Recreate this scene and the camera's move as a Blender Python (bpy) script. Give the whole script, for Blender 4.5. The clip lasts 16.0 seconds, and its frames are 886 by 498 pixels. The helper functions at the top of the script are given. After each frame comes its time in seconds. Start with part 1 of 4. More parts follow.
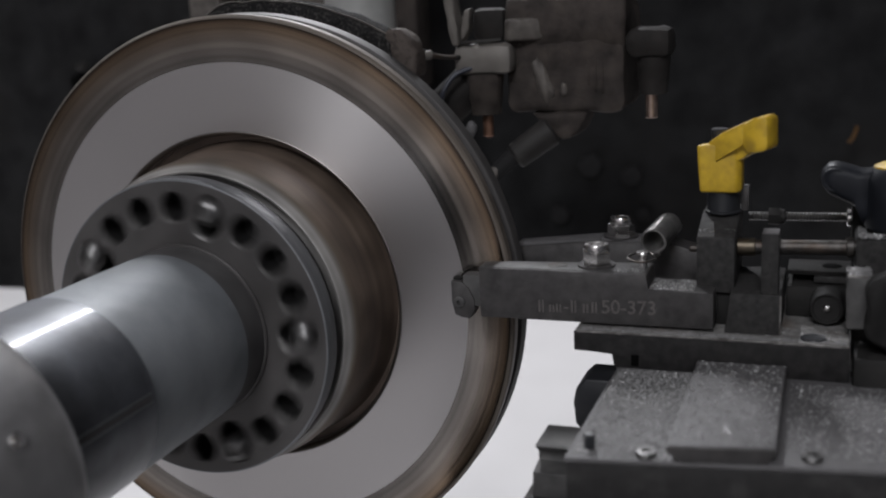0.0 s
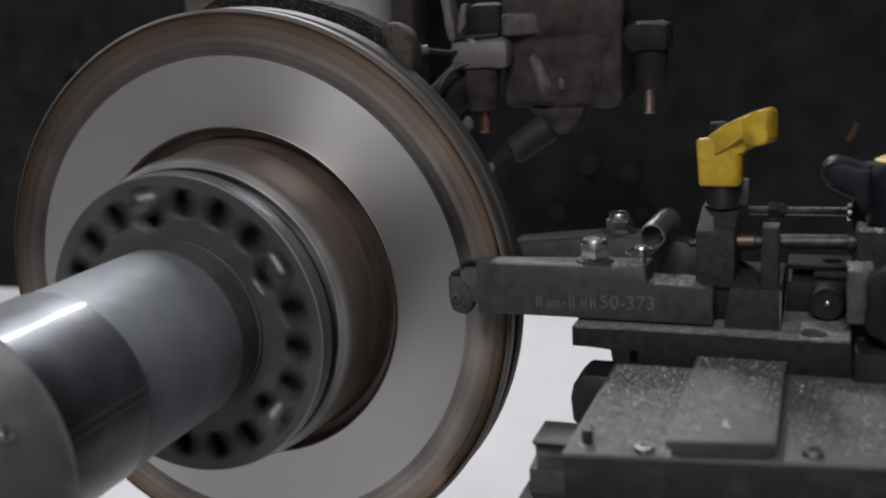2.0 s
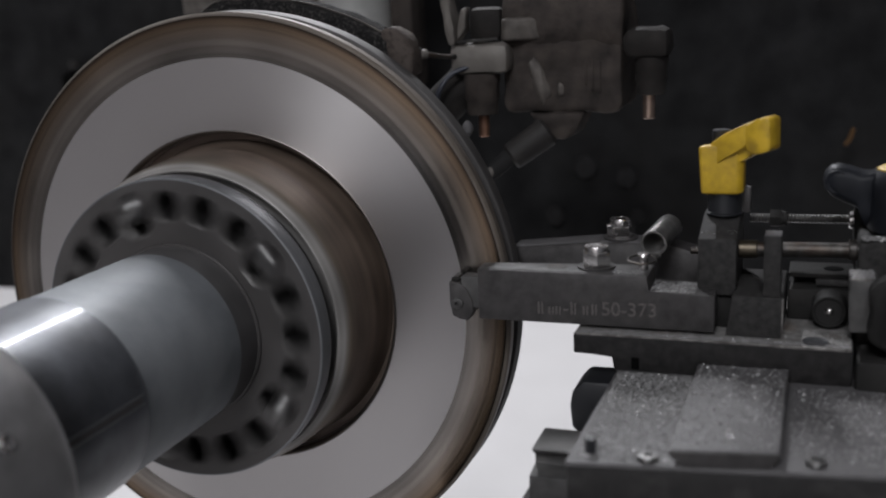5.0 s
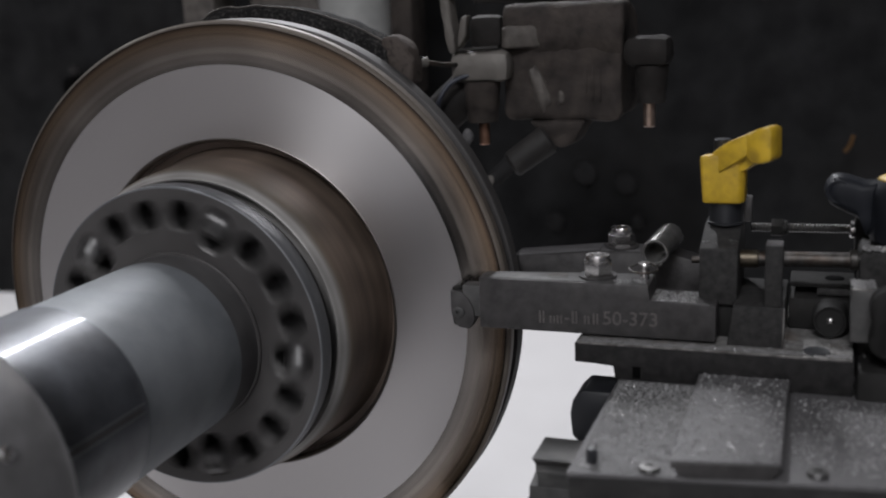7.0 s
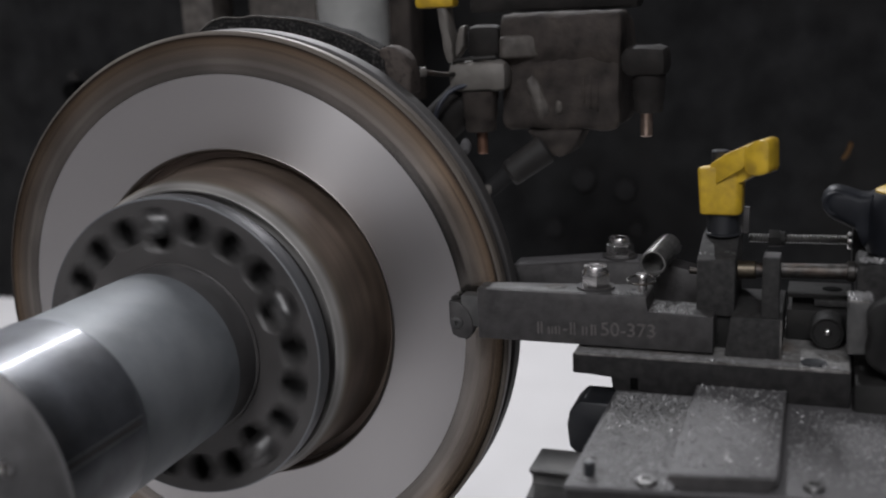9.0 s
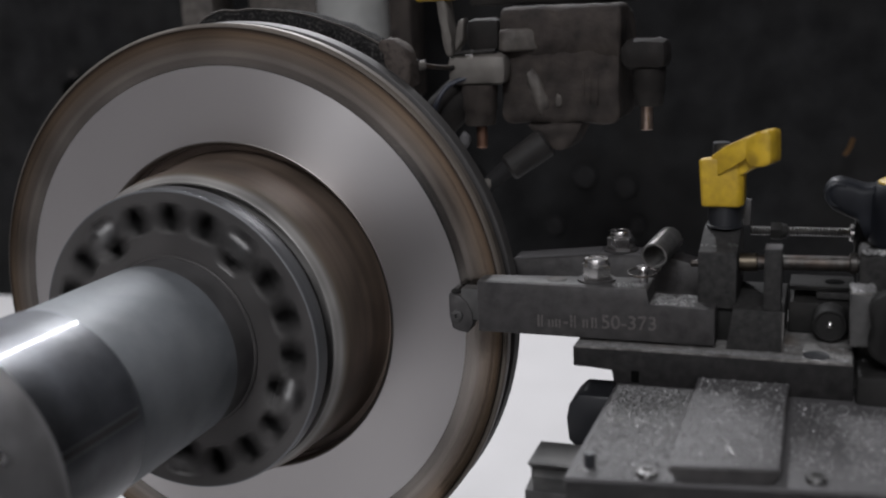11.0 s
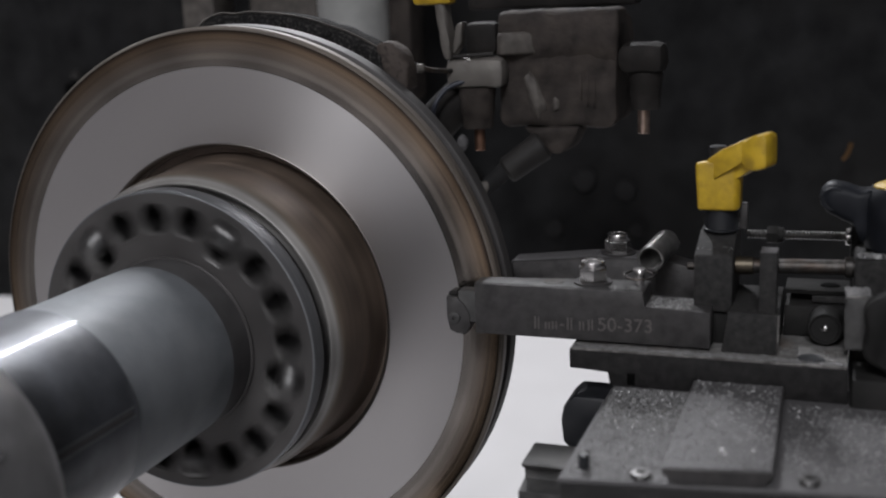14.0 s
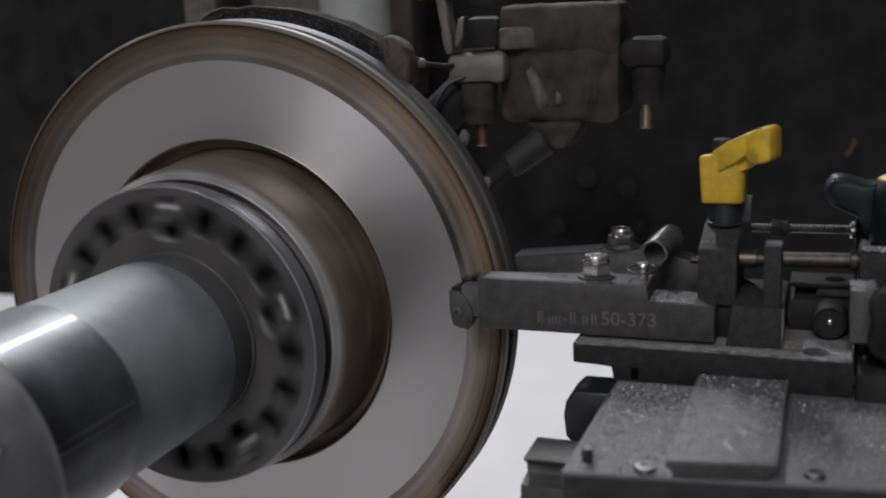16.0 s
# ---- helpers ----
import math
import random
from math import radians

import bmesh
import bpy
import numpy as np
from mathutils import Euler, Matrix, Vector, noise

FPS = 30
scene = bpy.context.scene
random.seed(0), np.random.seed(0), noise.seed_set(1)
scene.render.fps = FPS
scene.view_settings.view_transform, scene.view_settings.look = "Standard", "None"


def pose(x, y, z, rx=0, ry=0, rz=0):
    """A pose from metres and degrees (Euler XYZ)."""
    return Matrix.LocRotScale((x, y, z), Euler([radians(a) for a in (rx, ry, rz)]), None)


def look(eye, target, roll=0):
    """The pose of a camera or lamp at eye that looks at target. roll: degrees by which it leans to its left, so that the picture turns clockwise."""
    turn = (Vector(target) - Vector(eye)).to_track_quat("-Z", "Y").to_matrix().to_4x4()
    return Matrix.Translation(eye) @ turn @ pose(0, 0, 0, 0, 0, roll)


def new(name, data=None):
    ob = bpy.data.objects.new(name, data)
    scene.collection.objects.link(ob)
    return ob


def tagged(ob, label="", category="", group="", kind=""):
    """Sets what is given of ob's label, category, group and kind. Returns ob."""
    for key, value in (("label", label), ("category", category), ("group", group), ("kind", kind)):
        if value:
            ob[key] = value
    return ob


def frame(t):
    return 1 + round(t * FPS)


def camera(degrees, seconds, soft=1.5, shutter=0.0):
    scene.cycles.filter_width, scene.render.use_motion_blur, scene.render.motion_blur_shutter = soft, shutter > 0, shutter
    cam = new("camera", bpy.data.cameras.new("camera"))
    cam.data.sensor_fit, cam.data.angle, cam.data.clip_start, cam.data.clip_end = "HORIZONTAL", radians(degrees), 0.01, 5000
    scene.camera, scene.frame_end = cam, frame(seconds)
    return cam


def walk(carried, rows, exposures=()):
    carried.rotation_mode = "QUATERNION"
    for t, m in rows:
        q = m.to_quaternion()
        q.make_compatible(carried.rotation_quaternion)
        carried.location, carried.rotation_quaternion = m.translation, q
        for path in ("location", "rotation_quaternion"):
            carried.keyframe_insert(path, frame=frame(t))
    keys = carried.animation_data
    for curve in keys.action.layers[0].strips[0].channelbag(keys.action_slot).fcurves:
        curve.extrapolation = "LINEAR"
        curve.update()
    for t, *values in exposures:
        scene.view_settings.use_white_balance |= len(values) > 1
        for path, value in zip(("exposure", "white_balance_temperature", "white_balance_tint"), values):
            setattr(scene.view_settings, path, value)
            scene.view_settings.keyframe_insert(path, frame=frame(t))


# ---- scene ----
ZC = 1.0          # height of the wheel axle over the workshop floor
FEED = 0.00029    # metres per second that the cutting head travels outwards

# ---- camera ----
cam = camera(44.1, 16.0, soft=2.0, shutter=0.36)
cam.data.dof.use_dof = True
cam.data.dof.focus_distance = 0.63
cam.data.dof.aperture_fstop = 5.6


def aim(x, y, z, yaw, pitch, roll):
    """Camera pose from place, compass turn, tilt and roll in degrees."""
    a, b = radians(yaw), radians(pitch)
    way = Vector((math.sin(a) * math.cos(b), math.cos(a) * math.cos(b), math.sin(b)))
    return look((x, y, z), Vector((x, y, z)) + way, roll)


PATH = [
    (0, 0.3477, -0.5793, 1.1875, -20.264, -13.727, -2.956),
    (0.5, 0.3466, -0.5789, 1.1869, -20.184, -13.735, -2.856),
    (1, 0.3465, -0.5777, 1.1835, -20.194, -13.535, -2.919),
    (1.5, 0.3466, -0.5758, 1.1808, -20.172, -13.417, -2.888),
    (2, 0.3477, -0.5753, 1.1822, -20.204, -13.585, -2.963),
    (2.5, 0.3477, -0.5750, 1.1821, -20.139, -13.600, -2.920),
    (3, 0.3486, -0.5743, 1.1823, -20.206, -13.577, -2.998),
    (3.5, 0.3480, -0.5755, 1.1855, -20.133, -13.785, -2.910),
    (4, 0.3462, -0.5755, 1.1858, -19.988, -13.749, -2.780),
    (6.5, 0.3426, -0.5725, 1.1877, -19.759, -13.630, -2.525),
    (7, 0.3432, -0.5744, 1.1895, -19.787, -13.567, -2.514),
    (7.5, 0.3449, -0.5767, 1.1939, -19.894, -13.719, -2.564),
    (8, 0.3448, -0.5762, 1.1948, -19.784, -13.622, -2.457),
    (8.5, 0.3481, -0.5753, 1.1973, -20.061, -13.670, -2.744),
    (9, 0.3454, -0.5742, 1.1954, -19.835, -13.542, -2.544),
    (11.5, 0.3468, -0.5717, 1.1891, -19.979, -13.414, -2.518),
    (12, 0.3498, -0.5721, 1.1919, -20.045, -13.580, -2.462),
    (12.5, 0.3507, -0.5727, 1.1917, -20.022, -13.482, -2.445),
    (13, 0.3519, -0.5732, 1.1920, -20.118, -13.467, -2.482),
    (13.5, 0.3511, -0.5732, 1.1901, -20.078, -13.300, -2.361),
    (14, 0.3513, -0.5734, 1.1891, -20.143, -13.219, -2.354),
    (14.5, 0.3508, -0.5737, 1.1912, -20.119, -13.461, -2.339),
    (15, 0.3522, -0.5729, 1.1886, -20.254, -13.308, -2.416),
    (15.5, 0.3524, -0.5727, 1.1869, -20.288, -13.254, -2.413),
    (16, 0.3517, -0.5720, 1.1854, -20.334, -13.186, -2.510),
]
walk(cam, [(t, aim(*r)) for t, *r in PATH])

# ---- light ----
world = bpy.data.worlds.new("world")
scene.world = world
world.use_nodes = True
world.node_tree.nodes["Background"].inputs[0].default_value = (0.5, 0.55, 0.6, 1)
world.node_tree.nodes["Background"].inputs[1].default_value = 0.05
scene.view_settings.exposure = 0.23


def ceiling_lamp(x, y, power, size, color=(0.945, 0.955, 1.0)):
    data = bpy.data.lights.new("tube_light", "AREA")
    data.shape, data.size, data.size_y = "RECTANGLE", size[0], size[1]
    data.energy, data.color = power, color
    ob = new("tube_light", data)
    ob.location = (x, y, 3.33)
    return ob


LAMPS = [(-0.75, 2.35, 115, (0.06, 1.5)), (0.4, -3.0, 88, (1.2, 1.5)), (-3.2, 2.35, 50, (0.16, 1.5))]
for lx, ly, lp, ls in LAMPS:
    ceiling_lamp(lx, ly, lp, ls)


# ---- materials ----
def mat(name, color, rough=0.5, metal=0.0, vary=0.25, scale=60.0, bump=0.15, bump_scale=None, spec=0.5, stain=None, stain_scale=8.0, stain_amount=0.5, fine=900.0):
    m = bpy.data.materials.new(name)
    m.use_nodes = True
    nt = m.node_tree
    n, l = nt.nodes, nt.links
    b = n["Principled BSDF"]
    b.inputs["Metallic"].default_value = metal
    b.inputs["Specular IOR Level"].default_value = spec
    co = n.new("ShaderNodeTexCoord")
    big = n.new("ShaderNodeTexNoise")
    big.inputs["Scale"].default_value, big.inputs["Detail"].default_value = scale, 5
    l.new(co.outputs["Object"], big.inputs["Vector"])
    ramp = n.new("ShaderNodeMapRange")
    ramp.inputs["From Min"].default_value, ramp.inputs["From Max"].default_value = 0.3, 0.7
    ramp.inputs["To Min"].default_value, ramp.inputs["To Max"].default_value = 1 - vary, 1 + vary
    l.new(big.outputs["Fac"], ramp.inputs["Value"])
    mul = n.new("ShaderNodeMix")
    mul.data_type, mul.blend_type = "RGBA", "MULTIPLY"
    mul.inputs["Factor"].default_value = 1
    mul.inputs["A"].default_value = (*color, 1)
    l.new(ramp.outputs["Result"], mul.inputs["B"])
    out = mul.outputs["Result"]
    if stain:
        st = n.new("ShaderNodeTexNoise")
        st.inputs["Scale"].default_value, st.inputs["Detail"].default_value = stain_scale, 6
        l.new(co.outputs["Object"], st.inputs["Vector"])
        sr = n.new("ShaderNodeMapRange")
        sr.inputs["From Min"].default_value, sr.inputs["From Max"].default_value = 0.48, 0.68
        sr.inputs["To Max"].default_value = stain_amount
        l.new(st.outputs["Fac"], sr.inputs["Value"])
        mx = n.new("ShaderNodeMix")
        mx.data_type = "RGBA"
        l.new(sr.outputs["Result"], mx.inputs["Factor"])
        l.new(out, mx.inputs["A"])
        mx.inputs["B"].default_value = (*stain, 1)
        out = mx.outputs["Result"]
    l.new(out, b.inputs["Base Color"])
    rr = n.new("ShaderNodeMapRange")
    rr.inputs["To Min"].default_value, rr.inputs["To Max"].default_value = max(0.02, rough - 0.12), min(1, rough + 0.12)
    l.new(big.outputs["Fac"], rr.inputs["Value"])
    l.new(rr.outputs["Result"], b.inputs["Roughness"])
    if bump:
        fn = n.new("ShaderNodeTexNoise")
        fn.inputs["Scale"].default_value, fn.inputs["Detail"].default_value = bump_scale or fine, 4
        l.new(co.outputs["Object"], fn.inputs["Vector"])
        bp = n.new("ShaderNodeBump")
        bp.inputs["Strength"].default_value, bp.inputs["Distance"].default_value = bump, 0.0008
        l.new(fn.outputs["Fac"], bp.inputs["Height"])
        l.new(bp.outputs["Normal"], b.inputs["Normal"])
    return m


def turned(name, stops, rough, metal, aniso=0.0, rings=900.0, ring_amount=0.25, smear=0.2, bump=0.1, rough_vary=0.1, patch=22.0):
    """Metal turned round the y axis: colour by radius (stops of metres and colour), with fine rings and faint smears along the turning."""
    m = bpy.data.materials.new(name)
    m.use_nodes = True
    nt = m.node_tree
    n, l = nt.nodes, nt.links
    b = n["Principled BSDF"]
    b.inputs["Metallic"].default_value = metal
    co = n.new("ShaderNodeTexCoord")
    sep = n.new("ShaderNodeSeparateXYZ")
    l.new(co.outputs["Object"], sep.inputs[0])
    flat = n.new("ShaderNodeCombineXYZ")
    l.new(sep.outputs["X"], flat.inputs["X"])
    l.new(sep.outputs["Z"], flat.inputs["Z"])
    ln = n.new("ShaderNodeVectorMath")
    ln.operation = "LENGTH"
    l.new(flat.outputs[0], ln.inputs[0])
    rad = n.new("ShaderNodeMath")
    rad.operation = "ADD"
    l.new(ln.outputs["Value"], rad.inputs[0])
    l.new(sep.outputs["Y"], rad.inputs[1])
    ring = n.new("ShaderNodeTexNoise")
    ring.noise_dimensions = "1D"
    ring.inputs["Scale"].default_value, ring.inputs["Detail"].default_value = rings, 4
    l.new(rad.outputs[0], ring.inputs["W"])
    broad = n.new("ShaderNodeTexNoise")
    broad.inputs["Scale"].default_value, broad.inputs["Detail"].default_value = patch, 5
    l.new(co.outputs["Object"], broad.inputs["Vector"])
    mp = n.new("ShaderNodeMapRange")
    lo, hi = stops[0][0], stops[-1][0]
    mp.inputs["From Min"].default_value, mp.inputs["From Max"].default_value = lo, hi
    wob = n.new("ShaderNodeMath")
    wob.operation = "MULTIPLY_ADD"
    l.new(broad.outputs["Fac"], wob.inputs[0])
    wob.inputs[1].default_value = (hi - lo) * 0.12
    l.new(ln.outputs["Value"], wob.inputs[2])
    l.new(wob.outputs[0], mp.inputs["Value"])
    cr = n.new("ShaderNodeValToRGB")
    while len(cr.color_ramp.elements) < len(stops):
        cr.color_ramp.elements.new(0.5)
    for e, (r, c) in zip(cr.color_ramp.elements, stops):
        e.position, e.color = (r - lo) / (hi - lo), (*c, 1)
    l.new(mp.outputs["Result"], cr.inputs["Fac"])
    val = n.new("ShaderNodeMapRange")
    val.inputs["From Min"].default_value, val.inputs["From Max"].default_value = 0.3, 0.7
    val.inputs["To Min"].default_value, val.inputs["To Max"].default_value = 1 - ring_amount, 1 + ring_amount
    l.new(ring.outputs["Fac"], val.inputs["Value"])
    sm = n.new("ShaderNodeMapRange")
    sm.inputs["From Min"].default_value, sm.inputs["From Max"].default_value = 0.3, 0.7
    sm.inputs["To Min"].default_value, sm.inputs["To Max"].default_value = 1 - smear, 1 + smear
    l.new(broad.outputs["Fac"], sm.inputs["Value"])
    both = n.new("ShaderNodeMath")
    both.operation = "MULTIPLY"
    l.new(val.outputs["Result"], both.inputs[0])
    l.new(sm.outputs["Result"], both.inputs[1])
    mul = n.new("ShaderNodeMix")
    mul.data_type, mul.blend_type = "RGBA", "MULTIPLY"
    mul.inputs["Factor"].default_value = 1
    l.new(cr.outputs["Color"], mul.inputs["A"])
    l.new(both.outputs[0], mul.inputs["B"])
    l.new(mul.outputs["Result"], b.inputs["Base Color"])
    rr = n.new("ShaderNodeMapRange")
    rr.inputs["To Min"].default_value, rr.inputs["To Max"].default_value = max(0.05, rough - rough_vary), rough + rough_vary
    l.new(ring.outputs["Fac"], rr.inputs["Value"])
    l.new(rr.outputs["Result"], b.inputs["Roughness"])
    if aniso:
        b.inputs["Anisotropic Rotation"].default_value = 0.25
        b.inputs["Anisotropic"].default_value = aniso
        tg = n.new("ShaderNodeTangent")
        tg.direction_type, tg.axis = "RADIAL", "Y"
        l.new(tg.outputs[0], b.inputs["Tangent"])
    if bump:
        bp = n.new("ShaderNodeBump")
        bp.inputs["Strength"].default_value, bp.inputs["Distance"].default_value = bump, 0.0006
        l.new(ring.outputs["Fac"], bp.inputs["Height"])
        l.new(bp.outputs["Normal"], b.inputs["Normal"])
    return m


M_FACE = turned("machined_iron", [(0.10, (0.565, 0.545, 0.545)), (0.18, (0.565, 0.545, 0.545))], 0.33, 1.0, aniso=0.8, rings=2600, ring_amount=0.03, smear=0.015, bump=0.015, rough_vary=0.03)
M_SKIN = turned("worn_iron", [(0.142, (0.18, 0.168, 0.16)), (0.1535, (0.21, 0.193, 0.18)), (0.1600, (0.27, 0.241, 0.217)), (0.1650, (0.25, 0.208, 0.174)), (0.1722, (0.21, 0.152, 0.105)), (0.1743, (0.06, 0.047, 0.039)), (0.1752, (0.05, 0.039, 0.032))], 0.18, 0.95, aniso=0.5, rings=270, ring_amount=0.16, smear=0.40, bump=0.08)
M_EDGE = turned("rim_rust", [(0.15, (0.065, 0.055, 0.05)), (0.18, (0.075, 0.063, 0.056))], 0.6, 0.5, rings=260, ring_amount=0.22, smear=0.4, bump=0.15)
M_RIMLIP = turned("worn_rim_lip", [(0.15, (0.125, 0.106, 0.09)), (0.18, (0.15, 0.128, 0.108))], 0.55, 0.3, rings=500, ring_amount=0.15, smear=0.3, bump=0.06)
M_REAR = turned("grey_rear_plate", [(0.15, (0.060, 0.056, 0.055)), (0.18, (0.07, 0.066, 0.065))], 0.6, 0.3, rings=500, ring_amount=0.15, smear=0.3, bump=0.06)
M_HAT = turned("hat_rust", [(0.08, (0.27, 0.26, 0.25)), (0.0932, (0.33, 0.315, 0.30)), (0.0941, (0.27, 0.243, 0.217)), (0.0948, (0.195, 0.160, 0.124)), (0.0956, (0.155, 0.117, 0.091)), (0.104, (0.12, 0.092, 0.076))], 0.5, 0.35, rings=160, ring_amount=0.15, smear=0.42, bump=0.05, patch=40.0)
M_ADAPT = mat("black_steel", (0.072, 0.067, 0.066), 0.45, 0.25, 0.2, 40, 0.12, stain=(0.10, 0.097, 0.095), stain_scale=30, stain_amount=0.3)
M_SLEEVE = mat("sleeve_steel", (0.10, 0.096, 0.096), 0.5, 0.2, 0.25, 60, 0.12, stain=(0.14, 0.136, 0.135), stain_scale=50, stain_amount=0.4)
M_ADAPT_RIM = turned("rubbed_steel", [(0.05, (0.20, 0.206, 0.216)), (0.09, (0.20, 0.206, 0.216))], 0.38, 0.5, rings=500, ring_amount=0.08, smear=0.1, bump=0.03)
M_BRIGHT = turned("bright_edge", [(0.10, (0.20, 0.18, 0.165)), (0.11, (0.25, 0.235, 0.225))], 0.45, 1.0, rings=900, ring_amount=0.05, smear=0.05, bump=0.0)
# Paler than the plate: edge reflections round the slots put into the colour.
M_LIP = mat("bright_lip", (0.14, 0.135, 0.132), 0.36, 0.6, 0.2, 80)
# Near-black, so the shade inside the plate slots is in the colour.
M_HOLE = mat("hole_wall_shade", (0.020, 0.019, 0.019), 0.6, 0.3, 0.3, 80)
M_TUBE = mat("grey_lacquer", (0.215, 0.228, 0.243), 0.56, 0.2, 0.2, 32, 0.12, stain=(0.31, 0.322, 0.335), stain_scale=24, stain_amount=0.6, bump_scale=300, spec=0.4)
# Mottled colour stands in for blotchy reflections in the polished collar.
M_CHROME = mat("polished_steel", (0.085, 0.09, 0.102), 0.45, 0.35, 0.55, 30, 0.16, bump_scale=45, stain=(0.16, 0.167, 0.182), stain_scale=36, stain_amount=0.55)
M_CHROME.node_tree.nodes["Principled BSDF"].inputs["Coat Weight"].default_value = 0.22
M_CHROME.node_tree.nodes["Principled BSDF"].inputs["Coat Roughness"].default_value = 0.11
# Pale blotches stand in for lamp reflections on the rounded housing.
M_CAST = mat("lathe_housing", (0.21, 0.205, 0.207), 0.42, 0.25, 0.4, 36, 0.2, bump_scale=120, stain=(0.30, 0.293, 0.293), stain_scale=42, stain_amount=0.55)
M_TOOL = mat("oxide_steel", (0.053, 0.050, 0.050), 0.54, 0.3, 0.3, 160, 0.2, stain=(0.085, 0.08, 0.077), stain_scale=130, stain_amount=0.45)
M_TOOLTOP = mat("grey_oxide_steel", (0.085, 0.083, 0.082), 0.62, 0.4, 0.3, 90, 0.25, stain=(0.16, 0.155, 0.15), stain_scale=70, stain_amount=0.5)
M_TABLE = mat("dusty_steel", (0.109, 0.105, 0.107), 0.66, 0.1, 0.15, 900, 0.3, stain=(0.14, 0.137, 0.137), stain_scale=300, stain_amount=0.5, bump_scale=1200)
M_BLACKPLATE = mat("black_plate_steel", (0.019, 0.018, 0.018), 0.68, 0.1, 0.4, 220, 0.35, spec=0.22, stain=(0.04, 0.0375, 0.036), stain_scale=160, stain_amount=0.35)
M_WORN = mat("worn_bare_edge", (0.24, 0.23, 0.22), 0.5, 0.5, 0.5, 300, 0.3, stain=(0.07, 0.06, 0.055), stain_scale=140, stain_amount=0.8)
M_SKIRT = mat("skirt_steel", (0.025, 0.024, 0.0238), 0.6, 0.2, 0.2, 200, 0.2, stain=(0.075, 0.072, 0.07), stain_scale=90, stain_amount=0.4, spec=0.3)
M_PLATE = mat("plate_top_steel", (0.19, 0.184, 0.178), 0.6, 0.2, 0.35, 220, 0.4, stain=(0.13, 0.088, 0.06), stain_scale=30, stain_amount=0.7)
M_DULLBLACK = mat("dull_black_steel", (0.017, 0.0165, 0.016), 0.7, 0.1, 0.3, 60, 0.3, spec=0.2, stain=(0.04, 0.038, 0.036), stain_scale=40, stain_amount=0.5)
M_ZINC = mat("zinc_plated", (0.70, 0.68, 0.67), 0.25, 1.0, 0.12, 120, 0.06)
M_BRASS = mat("dull_brass", (0.095, 0.08, 0.06), 0.4, 0.9, 0.3, 120, 0.15)
M_ROD = mat("bare_steel", (0.08, 0.076, 0.072), 0.48, 0.9, 0.5, 190, 0.25, stain=(0.09, 0.055, 0.035), stain_scale=60, stain_amount=0.6)
M_YELLOW = mat("yellow_plastic", (0.55, 0.355, 0.022), 0.5, 0.0, 0.25, 90, 0.25, stain=(0.24, 0.14, 0.02), stain_scale=110, stain_amount=0.45, bump_scale=350)
M_BLACK = mat("black_plastic", (0.018, 0.019, 0.022), 0.38, 0.0, 0.2, 50, 0.1)
M_BLUEBLACK = mat("navy_plastic", (0.0105, 0.0118, 0.0155), 0.5, 0.0, 0.3, 60, 0.12, spec=0.22, stain=(0.018, 0.019, 0.0225), stain_scale=70, stain_amount=0.5)
M_CALIPER = mat("caliper_iron", (0.040, 0.033, 0.0295), 0.8, 0.05, 0.55, 70, 0.9, stain=(0.078, 0.064, 0.055), stain_scale=45, stain_amount=0.55, bump_scale=260, spec=0.3)
M_BRACKET = mat("cast_alloy", (0.165, 0.152, 0.138), 0.6, 0.2, 0.25, 40, 0.4, bump_scale=300, stain=(0.08, 0.07, 0.06), stain_scale=18, stain_amount=0.6)
M_RUBBER = mat("boot_rubber", (0.027, 0.025, 0.024), 0.65, 0.0, 0.3, 60, 0.3, stain=(0.06, 0.056, 0.052), stain_scale=40, stain_amount=0.4, spec=0.3)
M_NUT = mat("nut_steel", (0.20, 0.196, 0.194), 0.4, 1.0, 0.2, 120, 0.05)
M_SPRING = mat("spring_steel", (0.21, 0.205, 0.20), 0.38, 0.9, 0.2, 150, 0.05)
M_LINERCLIP = mat("liner_clip_plastic", (0.022, 0.0215, 0.022), 0.8, spec=0.2)
M_RIB = mat("pale_iron", (0.10, 0.089, 0.08), 0.65, 0.2, 0.4, 120, 0.5, stain=(0.06, 0.05, 0.047), stain_scale=90, stain_amount=0.6, bump_scale=260)
M_CLAMP = mat("black_clamp_steel", (0.030, 0.029, 0.0285), 0.75, 0.1, 0.4, 300, 0.25, stain=(0.06, 0.057, 0.055), stain_scale=260, stain_amount=0.4, spec=0.25)
M_VOID = mat("void_black", (0.003, 0.003, 0.003), 0.9, 0.0, spec=0.05)
M_LUG = mat("rusted_lug", (0.085, 0.070, 0.062), 0.8, 0.05, 0.5, 300, 0.7, stain=(0.03, 0.026, 0.024), stain_scale=300, stain_amount=0.5, bump_scale=260, spec=0.2)
M_PIN = mat("stained_pin", (0.42, 0.32, 0.27), 0.33, 0.9, 0.3, 120, 0.1)
M_COPPER = mat("rusty_pin", (0.42, 0.24, 0.17), 0.33, 0.9, 0.25, 90, 0.1)
# Darker copy of caliper_iron; shade on the right lug and boot is its colour.
M_DARKCAST = mat("dark_casting", (0.017, 0.015, 0.014), 0.75, 0.05, 0.4, 60, 0.5, stain=(0.045, 0.041, 0.038), stain_scale=30, stain_amount=0.5, bump_scale=260, spec=0.25)
M_CRUST = mat("crusted_shield", (0.012, 0.0115, 0.0115), 0.9, 0.0, 0.5, 120, 1.0, stain=(0.16, 0.15, 0.14), stain_scale=520, stain_amount=0.26, bump_scale=420, spec=0.15)
